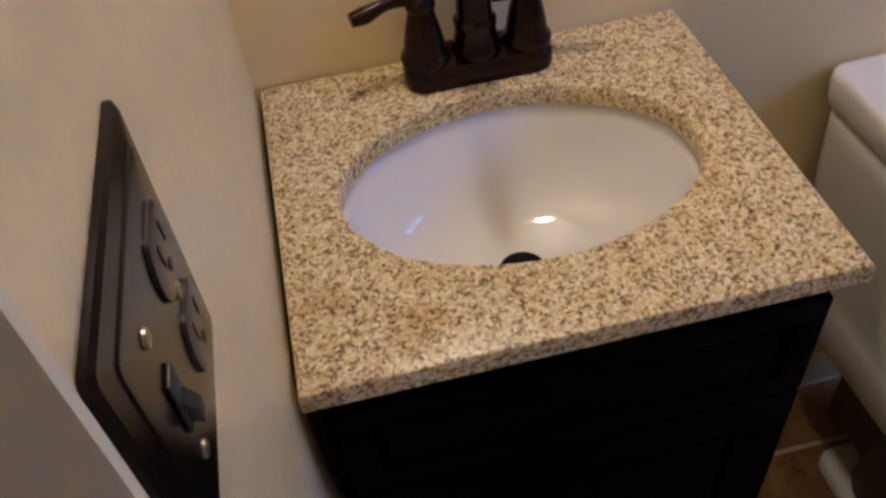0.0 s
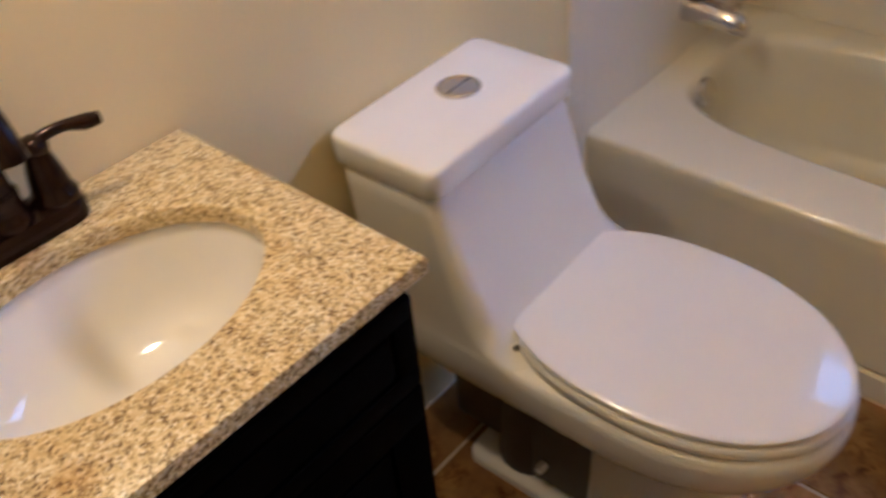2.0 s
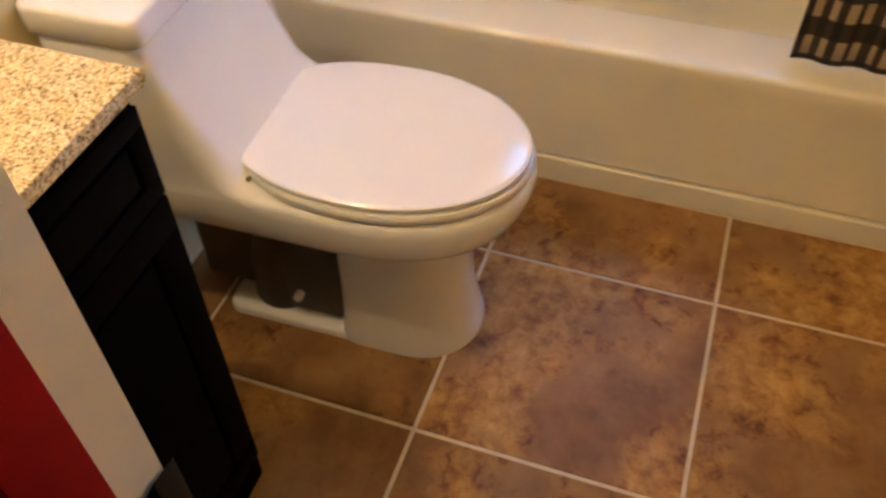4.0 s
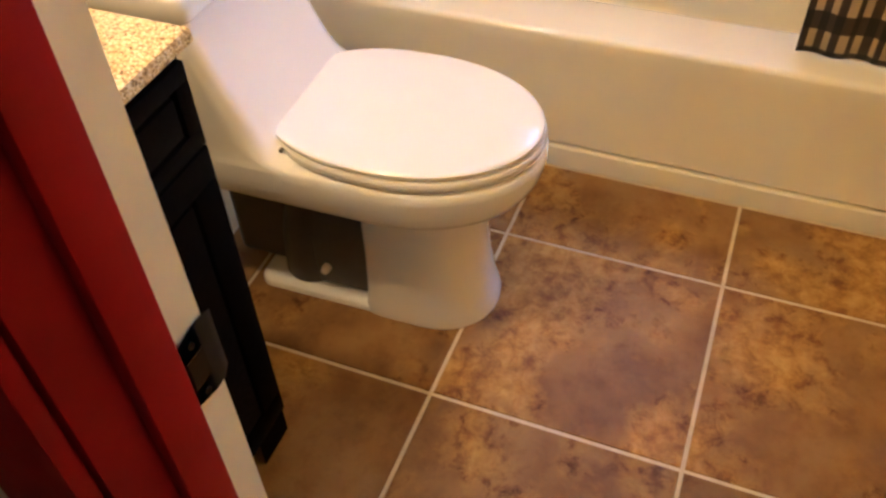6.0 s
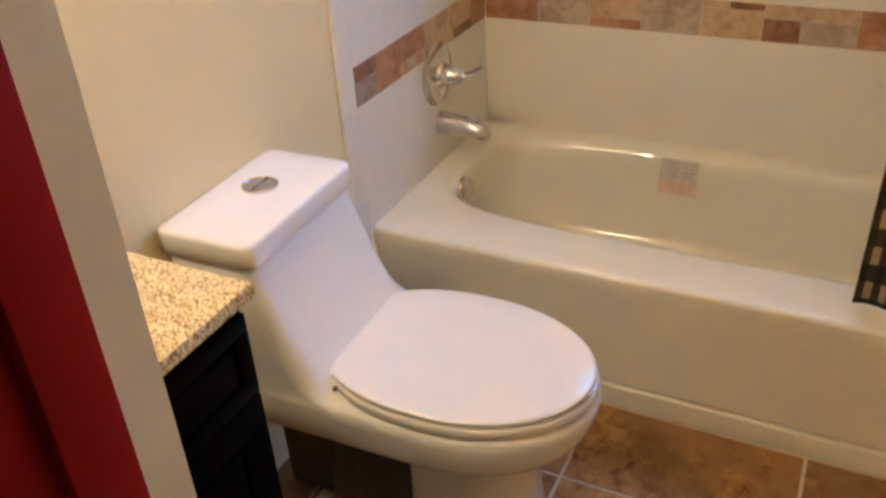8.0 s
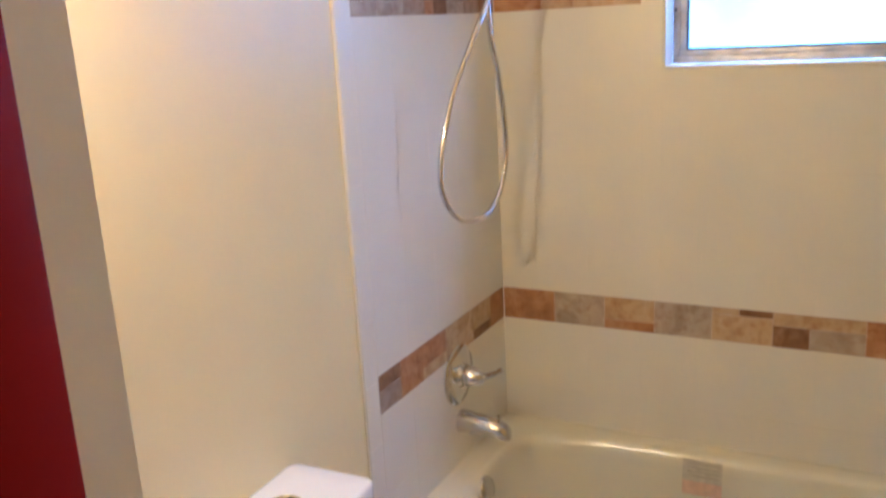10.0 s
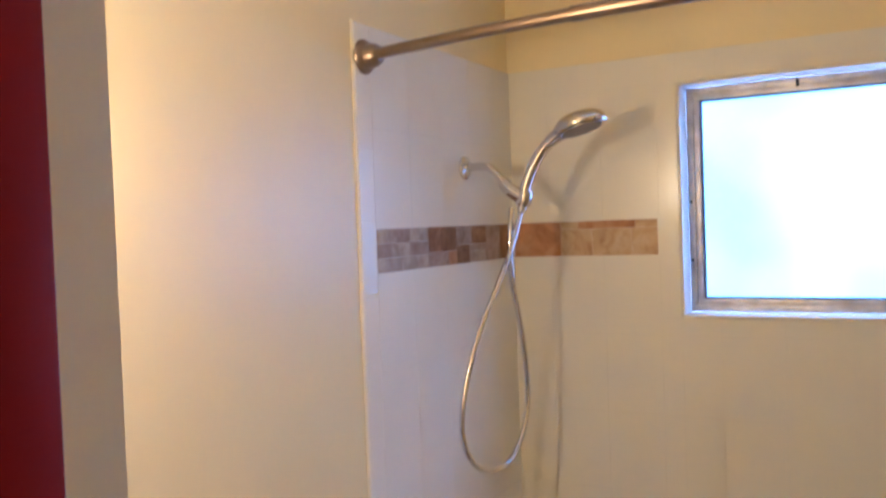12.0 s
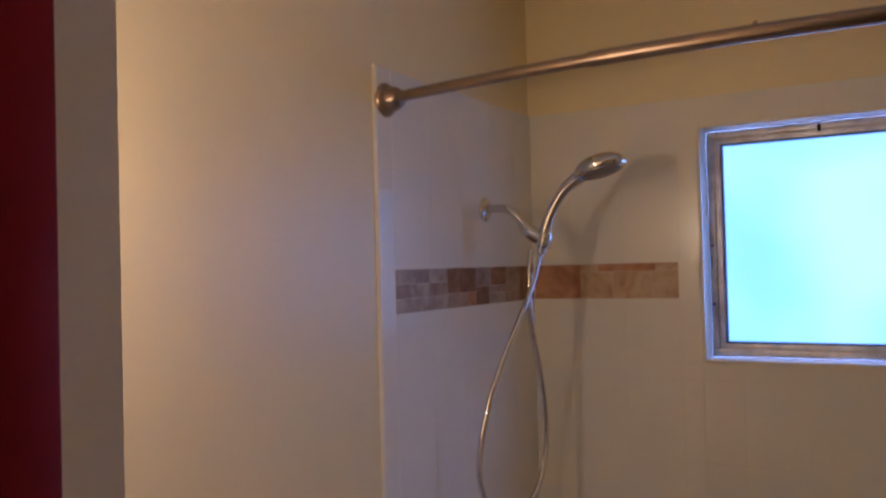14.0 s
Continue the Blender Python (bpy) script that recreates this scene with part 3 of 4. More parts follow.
# ---- outlet and switch plate ----
def outlet():
    root = tagged(empty("outlet_plate", 0, -0.5615, 1.122), "dark bronze wall plate with duplex outlet and toggle switch", "outlet")
    w = 0.0585

    def rr(d, x, r=0.004):
        return [(x, p[0], p[1]) for p in round_rect(-w + d, w - d, -w + d, w - d, 0, r, 3)]
    part("plate", loft([rr(0, 0.0005), rr(0, 0.003), rr(0.002, 0.0045), rr(0.011, 0.0055), rr(0.0115, 0.0063), rr(0.013, 0.0065), rr(0.03, 0.0066, 0.002)]), PLATE, root, angle=20)
    for z in (0.0195, -0.0195):
        ring = []
        for i in range(32):
            t = 2 * math.pi * i / 32
            ring.append((0.023 + 0.0175 * math.cos(t), max(-0.0135, min(0.0135, 0.0175 * math.sin(t))) + z))
        f = part("socket", loft([[(0.0066, y, q) for y, q in ring], [(0.0080, y, q) for y, q in ring], [(0.0084, 0.023 + (y - 0.023) * 0.94, z + (q - z) * 0.94) for y, q in ring]]), SOCK, root, "brown plastic socket face")
        for dy in (-0.006, 0.0065):
            part("slot", box(0.0085, 0.0089, 0.023 + dy - 0.001, 0.023 + dy + 0.001, z - 0.001, z + 0.007), BLACK, f)
        part("ground_hole", turn([(0.0025, 0), (0.0025, 0.0004)], pose(0.0085, 0.023, z - 0.007, 0, 90), 12), BLACK, f)
    part("screw", turn([(0.0035, 0), (0.003, 0.0012), (0.001, 0.0014)], pose(0.0066, 0.023, 0, 0, 90), 14), SCREW, root)
    for z in (0.030, -0.030):
        part("screw", turn([(0.0035, 0), (0.003, 0.0012), (0.001, 0.0014)], pose(0.0066, -0.023, z, 0, 90), 14), SCREW, root, "small steel screw")
    part("switch_collar", box(0.0066, 0.0084, -0.0285, -0.0175, -0.0125, 0.0125, 0.001), BLACK, root)
    part("toggle", loft([[(0.0070, -0.023 + a, -0.002 + b) for a, b in ((-0.0035, -0.006), (0.0035, -0.006), (0.0035, 0.006), (-0.0035, 0.006))],
                         [(0.0125, -0.023 + a, -0.008 + b) for a, b in ((-0.003, -0.0035), (0.003, -0.0035), (0.003, 0.0035), (-0.003, 0.0035))]]), BLACK, root, "black toggle lever")


outlet()


# ---- shower and tub fittings ----
def tub_fittings():
    root = tagged(empty("tub_valve", 1.710, 0, 0.616), "polished chrome shower valve with round plate and lever", "valve")
    part("escutcheon", turn([(0.084, 0.0045), (0.084, 0.008), (0.079, 0.012), (0.05, 0.017), (0.034, 0.02), (0.03, 0.03)], pose(0, 0, 0, 90), 48), CHROME, root)
    h = part("hub", turn([(0.028, 0.02), (0.029, 0.035), (0.026, 0.05), (0.022, 0.066), (0.016, 0.078), (0.006, 0.083)], pose(0, 0, 0, 90), 32), CHROME, root)
    part("lever", tube([(0, -0.066, 0), (0.004, -0.088, 0.004), (0.008, -0.112, 0.014), (0.012, -0.132, 0.026)], [0.014, 0.0085, 0.007, 0.008], 14), CHROME, h)
    root = tagged(empty("tub_spout", 1.714, 0, 0.478), "polished chrome tub spout with diverter knob", "spout")
    rings = []
    for y, w, t, bt in ((-0.0045, 0.033, 0.033, -0.033), (-0.03, 0.031, 0.031, -0.031), (-0.08, 0.029, 0.026, -0.031), (-0.12, 0.027, 0.018, -0.034), (-0.142, 0.024, 0.008, -0.036), (-0.150, 0.016, -0.006, -0.034)):
        rings.append([(w * math.cos(2 * math.pi * i / 28), y, (t + bt) / 2 + (t - bt) / 2 * math.sin(2 * math.pi * i / 28)) for i in range(28)])
    part("spout_body", loft(rings), CHROME, root, angle=50)
    part("diverter_knob", turn([(0.004, 0), (0.004, 0.012), (0.007, 0.015), (0.007, 0.02), (0.002, 0.022)], pose(0, -0.122, 0.014), 14), CHROME, root)


tub_fittings()


def shower():
    root = tagged(empty("hand_shower", 1.735, 0, 1.806), "chrome hand shower on wall arm with looping metal hose", "shower")
    part("wall_flange", turn([(0.030, 0.0045), (0.030, 0.008), (0.024, 0.013), (0.012, 0.016)], pose(0, 0, 0, 90), 32), CHROME, root)
    part("arm", tube([(0, -0.012, 0), (0, -0.055, 0.0), (0, -0.085, -0.012), (0, -0.12, -0.052)], 0.0105, 16), CHROME, root)
    b = part("bracket", tube([(0, -0.110, -0.040), (0, -0.130, -0.062), (0, -0.170, -0.088)], [0.015, 0.018, 0.018], 18), CHROME, root)
    part("cradle_nut", turn([(0.016, -0.02), (0.019, -0.012), (0.019, 0.012), (0.016, 0.02)], pose(0, -0.168, -0.084, 18), 20), CHROME, b)
    part("handle", tube([(0, -0.158, -0.118), (0, -0.168, -0.070), (0, -0.190, -0.015), (0, -0.225, 0.036), (0, -0.266, 0.066)], [0.011, 0.0135, 0.0135, 0.014, 0.018], 20), CHROME, root)
    m = pose(0, -0.316, 0.084, -16, 10)
    head = part("shower_head", turn([(0.006, 0.030), (0.022, 0.028), (0.036, 0.022), (0.046, 0.012), (0.050, 0.002), (0.050, -0.008), (0.047, -0.012), (0.042, -0.0125)], m @ Matrix.Diagonal((0.92, 1.3, 1, 1)), 40), CHROME, root, "oval chrome shower head")
    part("spray_face", turn([(0.040, -0.0124), (0.039, -0.0150), (0.02, -0.0160), (0.002, -0.0160)], m @ Matrix.Diagonal((0.92, 1.3, 1, 1)), 36), SCREW, head, "grey spray face")
    hose = [(0.001, -0.156, -0.118), (-0.040, -0.152, -0.19), (-0.08, -0.138, -0.263), (-0.125, -0.117, -0.347), (-0.163, -0.1, -0.424), (-0.191, -0.088, -0.507), (-0.208, -0.082, -0.578), (-0.206, -0.08, -0.640), (-0.181, -0.085, -0.694),
            (-0.140, -0.095, -0.728), (-0.091, -0.105, -0.738), (-0.035, -0.115, -0.735), (0.018, -0.124, -0.700), (0.050, -0.13, -0.644), (0.060, -0.133, -0.575), (0.046, -0.135, -0.481), (0.019, -0.136, -0.39), (-0.016, -0.136, -0.301), (-0.026, -0.136, -0.203), (-0.012, -0.137, -0.107)]
    part("hose", tube(hose, 0.0068, 12, 6), CHROME, root, "flexible ribbed metal hose")


shower()


def curtain_rod():
    root = tagged(empty("curtain_rod", 1.286, 0, 2.016), "curved brushed nickel shower curtain rod", "curtain rod")
    P = root.matrix_world.inverted()

    def bow(y):
        k = (y + 0.78) / 0.78
        return 1.186 + 0.102 * k * k

    def put(name, ys, r):
        bm = tube([(bow(y), y, 2.018) for y in ys], r, 18, 4)
        bmesh.ops.transform(bm, matrix=P, verts=bm.verts)
        part(name, bm, NICKEL, root)
    put("rod", [-0.025 - 0.048 * i for i in range(11)], 0.0115)
    put("rod_sleeve", [-0.49 - 0.04 * i for i in range(27)], 0.0135)
    for y, rx in ((-0.003, 90), (YE + 0.003, -90)):
        bm = turn([(0.036, 0), (0.036, 0.006), (0.033, 0.011), (0.026, 0.016), (0.0245, 0.03), (0.018, 0.043), (0.0135, 0.046)], pose(1.286, y, 2.018, rx), 32)
        bmesh.ops.transform(bm, matrix=P, verts=bm.verts)
        part("end_cap", bm, NICKEL, root, "stepped nickel wall cap")
    bm = turn([(0.003, 0), (0.004, 0.004), (0.002, 0.007)], pose(bow(-0.77), -0.77, 2.030), 10)
    bmesh.ops.transform(bm, matrix=P, verts=bm.verts)
    part("set_screw", bm, NICKEL, root)


curtain_rod()


def curtain():
    m = bpy.data.materials.new("plaid_cloth")
    m.use_nodes = True
    n, l = m.node_tree.nodes, m.node_tree.links
    b = n["Principled BSDF"]
    b.inputs["Roughness"].default_value = 0.75
    uv = n.new("ShaderNodeUVMap")
    sep = n.new("ShaderNodeSeparateXYZ")
    l.new(uv.outputs[0], sep.inputs[0])
    outs = []
    for ax in (0, 1):
        a = n.new("ShaderNodeMath")
        a.operation = "MULTIPLY"
        a.inputs[1].default_value = 1 / 0.085
        l.new(sep.outputs[ax], a.inputs[0])
        f = n.new("ShaderNodeMath")
        f.operation = "FRACT"
        l.new(a.outputs[0], f.inputs[0])
        g = n.new("ShaderNodeMath")
        g.operation = "GREATER_THAN"
        g.inputs[1].default_value = 0.5
        l.new(f.outputs[0], g.inputs[0])
        outs.append(g.outputs[0])
    s = n.new("ShaderNodeMath")
    s.operation = "ADD"
    l.new(outs[0], s.inputs[0])
    l.new(outs[1], s.inputs[1])
    d = n.new("ShaderNodeMath")
    d.operation = "MULTIPLY"
    d.inputs[1].default_value = 0.5
    l.new(s.outputs[0], d.inputs[0])
    r = n.new("ShaderNodeValToRGB")
    r.color_ramp.interpolation = "CONSTANT"
    e = r.color_ramp.elements
    e.new(0.5)
    for el, p, c in zip(e, (0.0, 0.3, 0.8), ((0.006, 0.004, 0.003), (0.036, 0.021, 0.013), (0.38, 0.29, 0.17))):
        el.position, el.color = p, (*c, 1)
    l.new(d.outputs[0], r.inputs["Fac"])
    l.new(r.outputs["Color"], b.inputs["Base Color"])
    bm = bmesh.new()
    lay = bm.loops.layers.uv.new("UVMap")
    nu, nv = 110, 36
    rows, uvs = [], {}
    for j in range(nv + 1):
        v = j / nv
        z = 1.985 - v * 1.615
        row = []
        for i in range(nu + 1):
            u = i / nu
            y = -1.084 - 0.39 * u
            top = 1.186 + 0.102 * ((y + 0.78) / 0.78) ** 2
            x = top + (1.388 - top) * v ** 0.9
            amp = 0.026 * (0.7 + 0.3 * math.sin(3 * u + 1)) * (1.0 - 0.8 * v)
            ph = 2 * math.pi * (u * 4.2 + 0.05 * math.sin(4 * v))
            vert = bm.verts.new((x + amp * math.sin(ph), y + 0.012 * math.sin(2 * ph) * u, z))
            uvs[vert] = (u * 1.15, z)
            row.append(vert)
        rows.append(row)
    for a, c in zip(rows, rows[1:]):
        for i in range(nu):
            f = bm.faces.new((a[i], a[i + 1], c[i + 1], c[i]))
            for lp in f.loops:
                lp[lay].uv = uvs[lp.vert]
    me = bpy.data.meshes.new("shower_curtain")
    bm.to_mesh(me)
    bm.free()
    me.materials.append(m)
    me.polygons.foreach_set("use_smooth", [True] * len(me.polygons))
    ob = new("shower_curtain", me)
    sol = ob.modifiers.new("cloth", "SOLIDIFY")
    sol.thickness = 0.0015
    tagged(ob, "black brown and cream plaid shower curtain gathered over the tub", "curtain")


curtain()


def warning_label():
    root = tagged(empty("warning_label", 1.9685, -0.63, 0.300, 0), "faded grey and orange paper label stuck inside the tub", "label")
    root.matrix_world = pose(1.9560, -0.614, 0.298, 0, 5, 0)
    grey = mat("grey_label_paper", (0.60, 0.56, 0.47), 0.6, vary=0.1, scale=60)
    orange = mat("orange_label_paper", (0.70, 0.50, 0.38), 0.6, vary=0.1, scale=60)
    ink = mat("label_ink", (0.46, 0.42, 0.35), 0.6, vary=0.1, scale=60)
    part("upper_sheet", box(-0.0006, 0, -0.053, 0.053, -0.012, 0.052), grey, root)
    part("lower_sheet", box(-0.0006, 0, -0.053, 0.053, -0.052, -0.0121), orange, root)
    for k in range(4):
        part("text_bar", box(-0.0009, -0.0007, -0.045, 0.040 - 0.012 * (k % 2), 0.038 - k * 0.012, 0.042 - k * 0.012), ink, root)


warning_label()


# ---- window ----
def window():
    root = tagged(empty("window_1", XF + 0.1, (WY0 + WY1) / 2, WZ0), "frosted window in worn aluminium frame with tiled reveal", "window", kind="structure")
    P = root.matrix_world.inverted()

    def put(name, bm, material, parent=None, label=""):
        bmesh.ops.transform(bm, matrix=P, verts=bm.verts)
        return part(name, bm, material, parent or root, label)
    xs = XF + 0.0
    put("reveal", box(xs - 0.007, XF + 0.10, WY1 - 0.008, WY1 - 0.0005, WZ0 + 0.0005, WZ1 - 0.0005, 0.002), WTILE, label="white glazed reveal tile")
    put("reveal", box(xs - 0.007, XF + 0.10, WY0 + 0.0005, WY0 + 0.008, WZ0 + 0.0005, WZ1 - 0.0005, 0.002), WTILE)
    put("window_sill", box(xs - 0.010, XF + 0.10, WY0 + 0.0085, WY1 - 0.0085, WZ0 + 0.0005, WZ0 + 0.010, 0.003), WTILE, label="white glazed sill")
    put("reveal", box(xs - 0.007, XF + 0.10, WY0 + 0.0085, WY1 - 0.0085, WZ1 - 0.008, WZ1 - 0.0005, 0.002), WTILE)
    y0, y1, z0, z1 = WY0 + 0.009, WY1 - 0.009, WZ0 + 0.011, WZ1 - 0.009

    def ring(name, d0, d1, xa, xb, material):
        for a, b, c, d in ((y0 + d0, y1 - d0, z0 + d0, z0 + d1), (y0 + d0, y1 - d0, z1 - d1, z1 - d0), (y0 + d0, y0 + d1, z0 + d1, z1 - d1), (y1 - d1, y1 - d0, z0 + d1, z1 - d1)):
            put(name, box(xa, xb, a, b, c, d, 0.0012), material)
    ring("outer_frame", 0.0, 0.017, XF + 0.068, XF + 0.10, ALU)
    ring("sash_frame", 0.0172, 0.032, XF + 0.076, XF + 0.098, ALU)
    ring("gasket", 0.0322, 0.0375, XF + 0.082, XF + 0.096, RUBBER)
    for y, z in ((y1 - 0.007, 1.70), (y1 - 0.007, 1.545)):
        put("frame_screw", turn([(0.004, 0), (0.003, 0.002)], pose(XF + 0.067, y, z, 0, -90), 12), DARK)
    put("catch", box(XF + 0.060, XF + 0.0675, -0.765, -0.757, z1 - 0.024, z1 - 0.004, 0.002), DARK)
    g = bpy.data.materials.new("frosted_glass")
    g.use_nodes = True
    n, l = g.node_tree.nodes, g.node_tree.links
    b = n["Principled BSDF"]
    b.inputs["Transmission Weight"].default_value = 1.0
    b.inputs["Roughness"].default_value = 0.28
    b.inputs["IOR"].default_value = 1.3
    b.inputs["Base Color"].default_value = (0.17, 0.228, 0.25, 1)
    nz = n.new("ShaderNodeTexNoise")
    nz.inputs["Scale"].default_value = 140
    bp = n.new("ShaderNodeBump")
    bp.inputs["Strength"].default_value = 0.15
    l.new(nz.outputs["Fac"], bp.inputs["Height"])
    l.new(bp.outputs["Normal"], b.inputs["Normal"])
    pane = put("pane", box(XF + 0.087, XF + 0.091, y0 + 0.0355, y1 - 0.0355, z0 + 0.0355, z1 - 0.0355), g, label="frosted glass pane")
    pane.visible_shadow = False


window()
# bright overcast daylight behind the frosted pane
dm = bpy.data.materials.new("daylight")
dm.use_nodes = True
n, l = dm.node_tree.nodes, dm.node_tree.links
n.remove(n["Principled BSDF"])
em = n.new("ShaderNodeEmission")
DAY = 27.0
geo = n.new("ShaderNodeNewGeometry")
nz = n.new("ShaderNodeTexNoise")
nz.inputs["Scale"].default_value, nz.inputs["Detail"].default_value = 2.2, 2
l.new(geo.outputs["Position"], nz.inputs["Vector"])
rp = n.new("ShaderNodeValToRGB")
rp.color_ramp.elements[0].position, rp.color_ramp.elements[1].position = 0.35, 0.62
rp.color_ramp.elements[0].color, rp.color_ramp.elements[1].color = (0.325, 0.49, 0.80, 1), (0.57, 0.64, 0.98, 1)
sx = n.new("ShaderNodeSeparateXYZ")
l.new(geo.outputs["Position"], sx.inputs[0])
side = n.new("ShaderNodeMapRange")
side.inputs["From Min"].default_value, side.inputs["From Max"].default_value = -0.35, -1.1
side.inputs["To Min"].default_value, side.inputs["To Max"].default_value = -0.18, 0.14
l.new(sx.outputs["Y"], side.inputs["Value"])
both = n.new("ShaderNodeMath")
both.operation = "ADD"
l.new(nz.outputs["Fac"], both.inputs[0])
l.new(side.outputs["Result"], both.inputs[1])
l.new(both.outputs[0], rp.inputs["Fac"])
l.new(rp.outputs["Color"], em.inputs["Color"])
em.inputs["Strength"].default_value = DAY
l.new(em.outputs[0], n["Material Output"].inputs["Surface"])
tagged(link("backdrop", box(2.60, 2.62, -2.6, 0.8, 0.6, 3.2), dm, smooth=False), "pale bright overcast sky outside the window", "sky", kind="structure")


# ---- tiles ----
def stone_mat(name, a, b, c, rough=0.35, scale=9.0, bump=0.25, warp=0.7, crag=0.55, lows=(0.36, 0.5, 0.66), speck=0.3):
    """Stone-look glaze: three tones in cloudy patches, shifted from piece to piece."""
    m = bpy.data.materials.new(name)
    m.use_nodes = True
    n, l = m.node_tree.nodes, m.node_tree.links
    bs = n["Principled BSDF"]
    geo = n.new("ShaderNodeNewGeometry")
    info = n.new("ShaderNodeObjectInfo")
    sh = n.new("ShaderNodeVectorMath")
    sh.operation = "MULTIPLY_ADD"
    comb = n.new("ShaderNodeCombineXYZ")
    for i in range(3):
        l.new(info.outputs["Random"], comb.inputs[i])
    l.new(comb.outputs[0], sh.inputs[0])
    sh.inputs[1].default_value = (7.3, 4.1, 9.7)
    l.new(geo.outputs["Position"], sh.inputs[2])
    n1 = n.new("ShaderNodeTexNoise")
    n1.inputs["Scale"].default_value, n1.inputs["Detail"].default_value, n1.inputs["Distortion"].default_value = scale, 8, warp
    n1.inputs["Roughness"].default_value = crag
    l.new(sh.outputs[0], n1.inputs["Vector"])
    r = n.new("ShaderNodeValToRGB")
    e = r.color_ramp.elements
    e.new(0.5)
    for el, p, col in zip(e, lows, (a, b, c)):
        el.position, el.color = p, (*col, 1)
    l.new(n1.outputs["Fac"], r.inputs["Fac"])
    n2 = n.new("ShaderNodeTexNoise")
    n2.inputs["Scale"].default_value, n2.inputs["Detail"].default_value = scale * 3.5, 8
    l.new(sh.outputs[0], n2.inputs["Vector"])
    r2 = n.new("ShaderNodeValToRGB")
    r2.color_ramp.elements[0].position, r2.color_ramp.elements[1].position = 0.36, 0.50
    r2.color_ramp.elements[0].color, r2.color_ramp.elements[1].color = (0.60, 0.34, 0.18, 1), (1, 1, 1, 1)
    l.new(n2.outputs["Fac"], r2.inputs["Fac"])
    mx = n.new("ShaderNodeMix")
    mx.data_type, mx.blend_type = "RGBA", "MULTIPLY"
    mx.inputs[0].default_value = speck
    l.new(r.outputs["Color"], mx.inputs[6])
    l.new(r2.outputs["Color"], mx.inputs[7])
    out = mx.outputs[2]
    l.new(out, bs.inputs["Base Color"])
    bs.inputs["Roughness"].default_value = rough
    bs.inputs["Specular IOR Level"].default_value = 0.3
    bp = n.new("ShaderNodeBump")
    bp.inputs["Strength"].default_value, bp.inputs["Distance"].default_value = bump, 0.003
    l.new(n2.outputs["Fac"], bp.inputs["Height"])
    l.new(bp.outputs["Normal"], bs.inputs["Normal"])
    return m




def floor_mat():
    """Slate-look glaze: grey-brown ground, ochre patches with craggy rust edges, each piece with its own cut of the pattern."""
    m = bpy.data.materials.new("floor_stone_glaze")
    m.use_nodes = True
    n, l = m.node_tree.nodes, m.node_tree.links
    bs = n["Principled BSDF"]
    geo = n.new("ShaderNodeNewGeometry")
    info = n.new("ShaderNodeObjectInfo")
    at = n.new("ShaderNodeVectorMath")
    at.operation = "MULTIPLY_ADD"
    l.new(info.outputs["Random"], at.inputs[0])
    at.inputs[1].default_value = (37.3, 24.1, 19.7)
    l.new(geo.outputs["Position"], at.inputs[2])

    def noise(scale, detail, rough, warp=0.0):
        q = n.new("ShaderNodeTexNoise")
        q.inputs["Scale"].default_value, q.inputs["Detail"].default_value = scale, detail
        q.inputs["Roughness"].default_value, q.inputs["Distortion"].default_value = rough, warp
        l.new(at.outputs[0], q.inputs["Vector"])
        return q.outputs["Fac"]

    def ramp(src, stops):
        r = n.new("ShaderNodeValToRGB")
        e = r.color_ramp.elements
        while len(e) < len(stops):
            e.new(0.5)
        for el, (p, c) in zip(e, stops):
            el.position, el.color = p, (*c, 1)
        l.new(src, r.inputs["Fac"])
        return r.outputs["Color"]

    def mix(kind, fac, a, b):
        q = n.new("ShaderNodeMix")
        q.data_type, q.blend_type = "RGBA", kind
        if isinstance(fac, float):
            q.inputs[0].default_value = fac
        else:
            l.new(fac, q.inputs[0])
        l.new(a, q.inputs[6])
        l.new(b, q.inputs[7])
        return q.outputs[2]
    patch = noise(4.2, 9, 0.60, 0.25)
    fine = noise(26, 8, 0.68, 0.3)
    cloud = noise(7.5, 6, 0.55)
    ground = ramp(cloud, [(0.34, (0.20, 0.095, 0.028)), (0.52, (0.275, 0.145, 0.045)), (0.68, (0.32, 0.182, 0.062))])
    ochre = ramp(fine, [(0.33, (0.27, 0.115, 0.024)), (0.50, (0.41, 0.215, 0.042)), (0.66, (0.55, 0.335, 0.085))])
    body = mix("MIX", ramp(patch, [(0.46, (0, 0, 0)), (0.62, (1, 1, 1))]), ground, ochre)
    # rust rims where the patches break off, craggy at small scale
    rim = ramp(patch, [(0.475, (0, 0, 0)), (0.52, (1, 1, 1)), (0.60, (0, 0, 0))])
    chips = ramp(fine, [(0.36, (1, 1, 1)), (0.50, (0, 0, 0))])
    body = mix("MULTIPLY", mix("MULTIPLY", 1.0, rim, chips), body, ramp(cloud, [(0.4, (0.42, 0.27, 0.20)), (0.6, (0.58, 0.40, 0.28))]))
    body = mix("MULTIPLY", 0.55, body, ramp(fine, [(0.30, (0.66, 0.58, 0.52)), (0.50, (1, 1, 1)), (0.75, (1, 1, 1))]))
    tone = n.new("ShaderNodeHueSaturation")
    tv = n.new("ShaderNodeMapRange")
    tv.inputs["To Min"].default_value, tv.inputs["To Max"].default_value = 0.82, 1.04
    l.new(info.outputs["Random"], tv.inputs["Value"])
    l.new(tv.outputs["Result"], tone.inputs["Value"])
    l.new(body, tone.inputs["Color"])
    l.new(tone.outputs["Color"], bs.inputs["Base Color"])
    gloss = n.new("ShaderNodeMapRange")
    gloss.inputs["To Min"].default_value, gloss.inputs["To Max"].default_value = 0.30, 0.50
    l.new(fine, gloss.inputs["Value"])
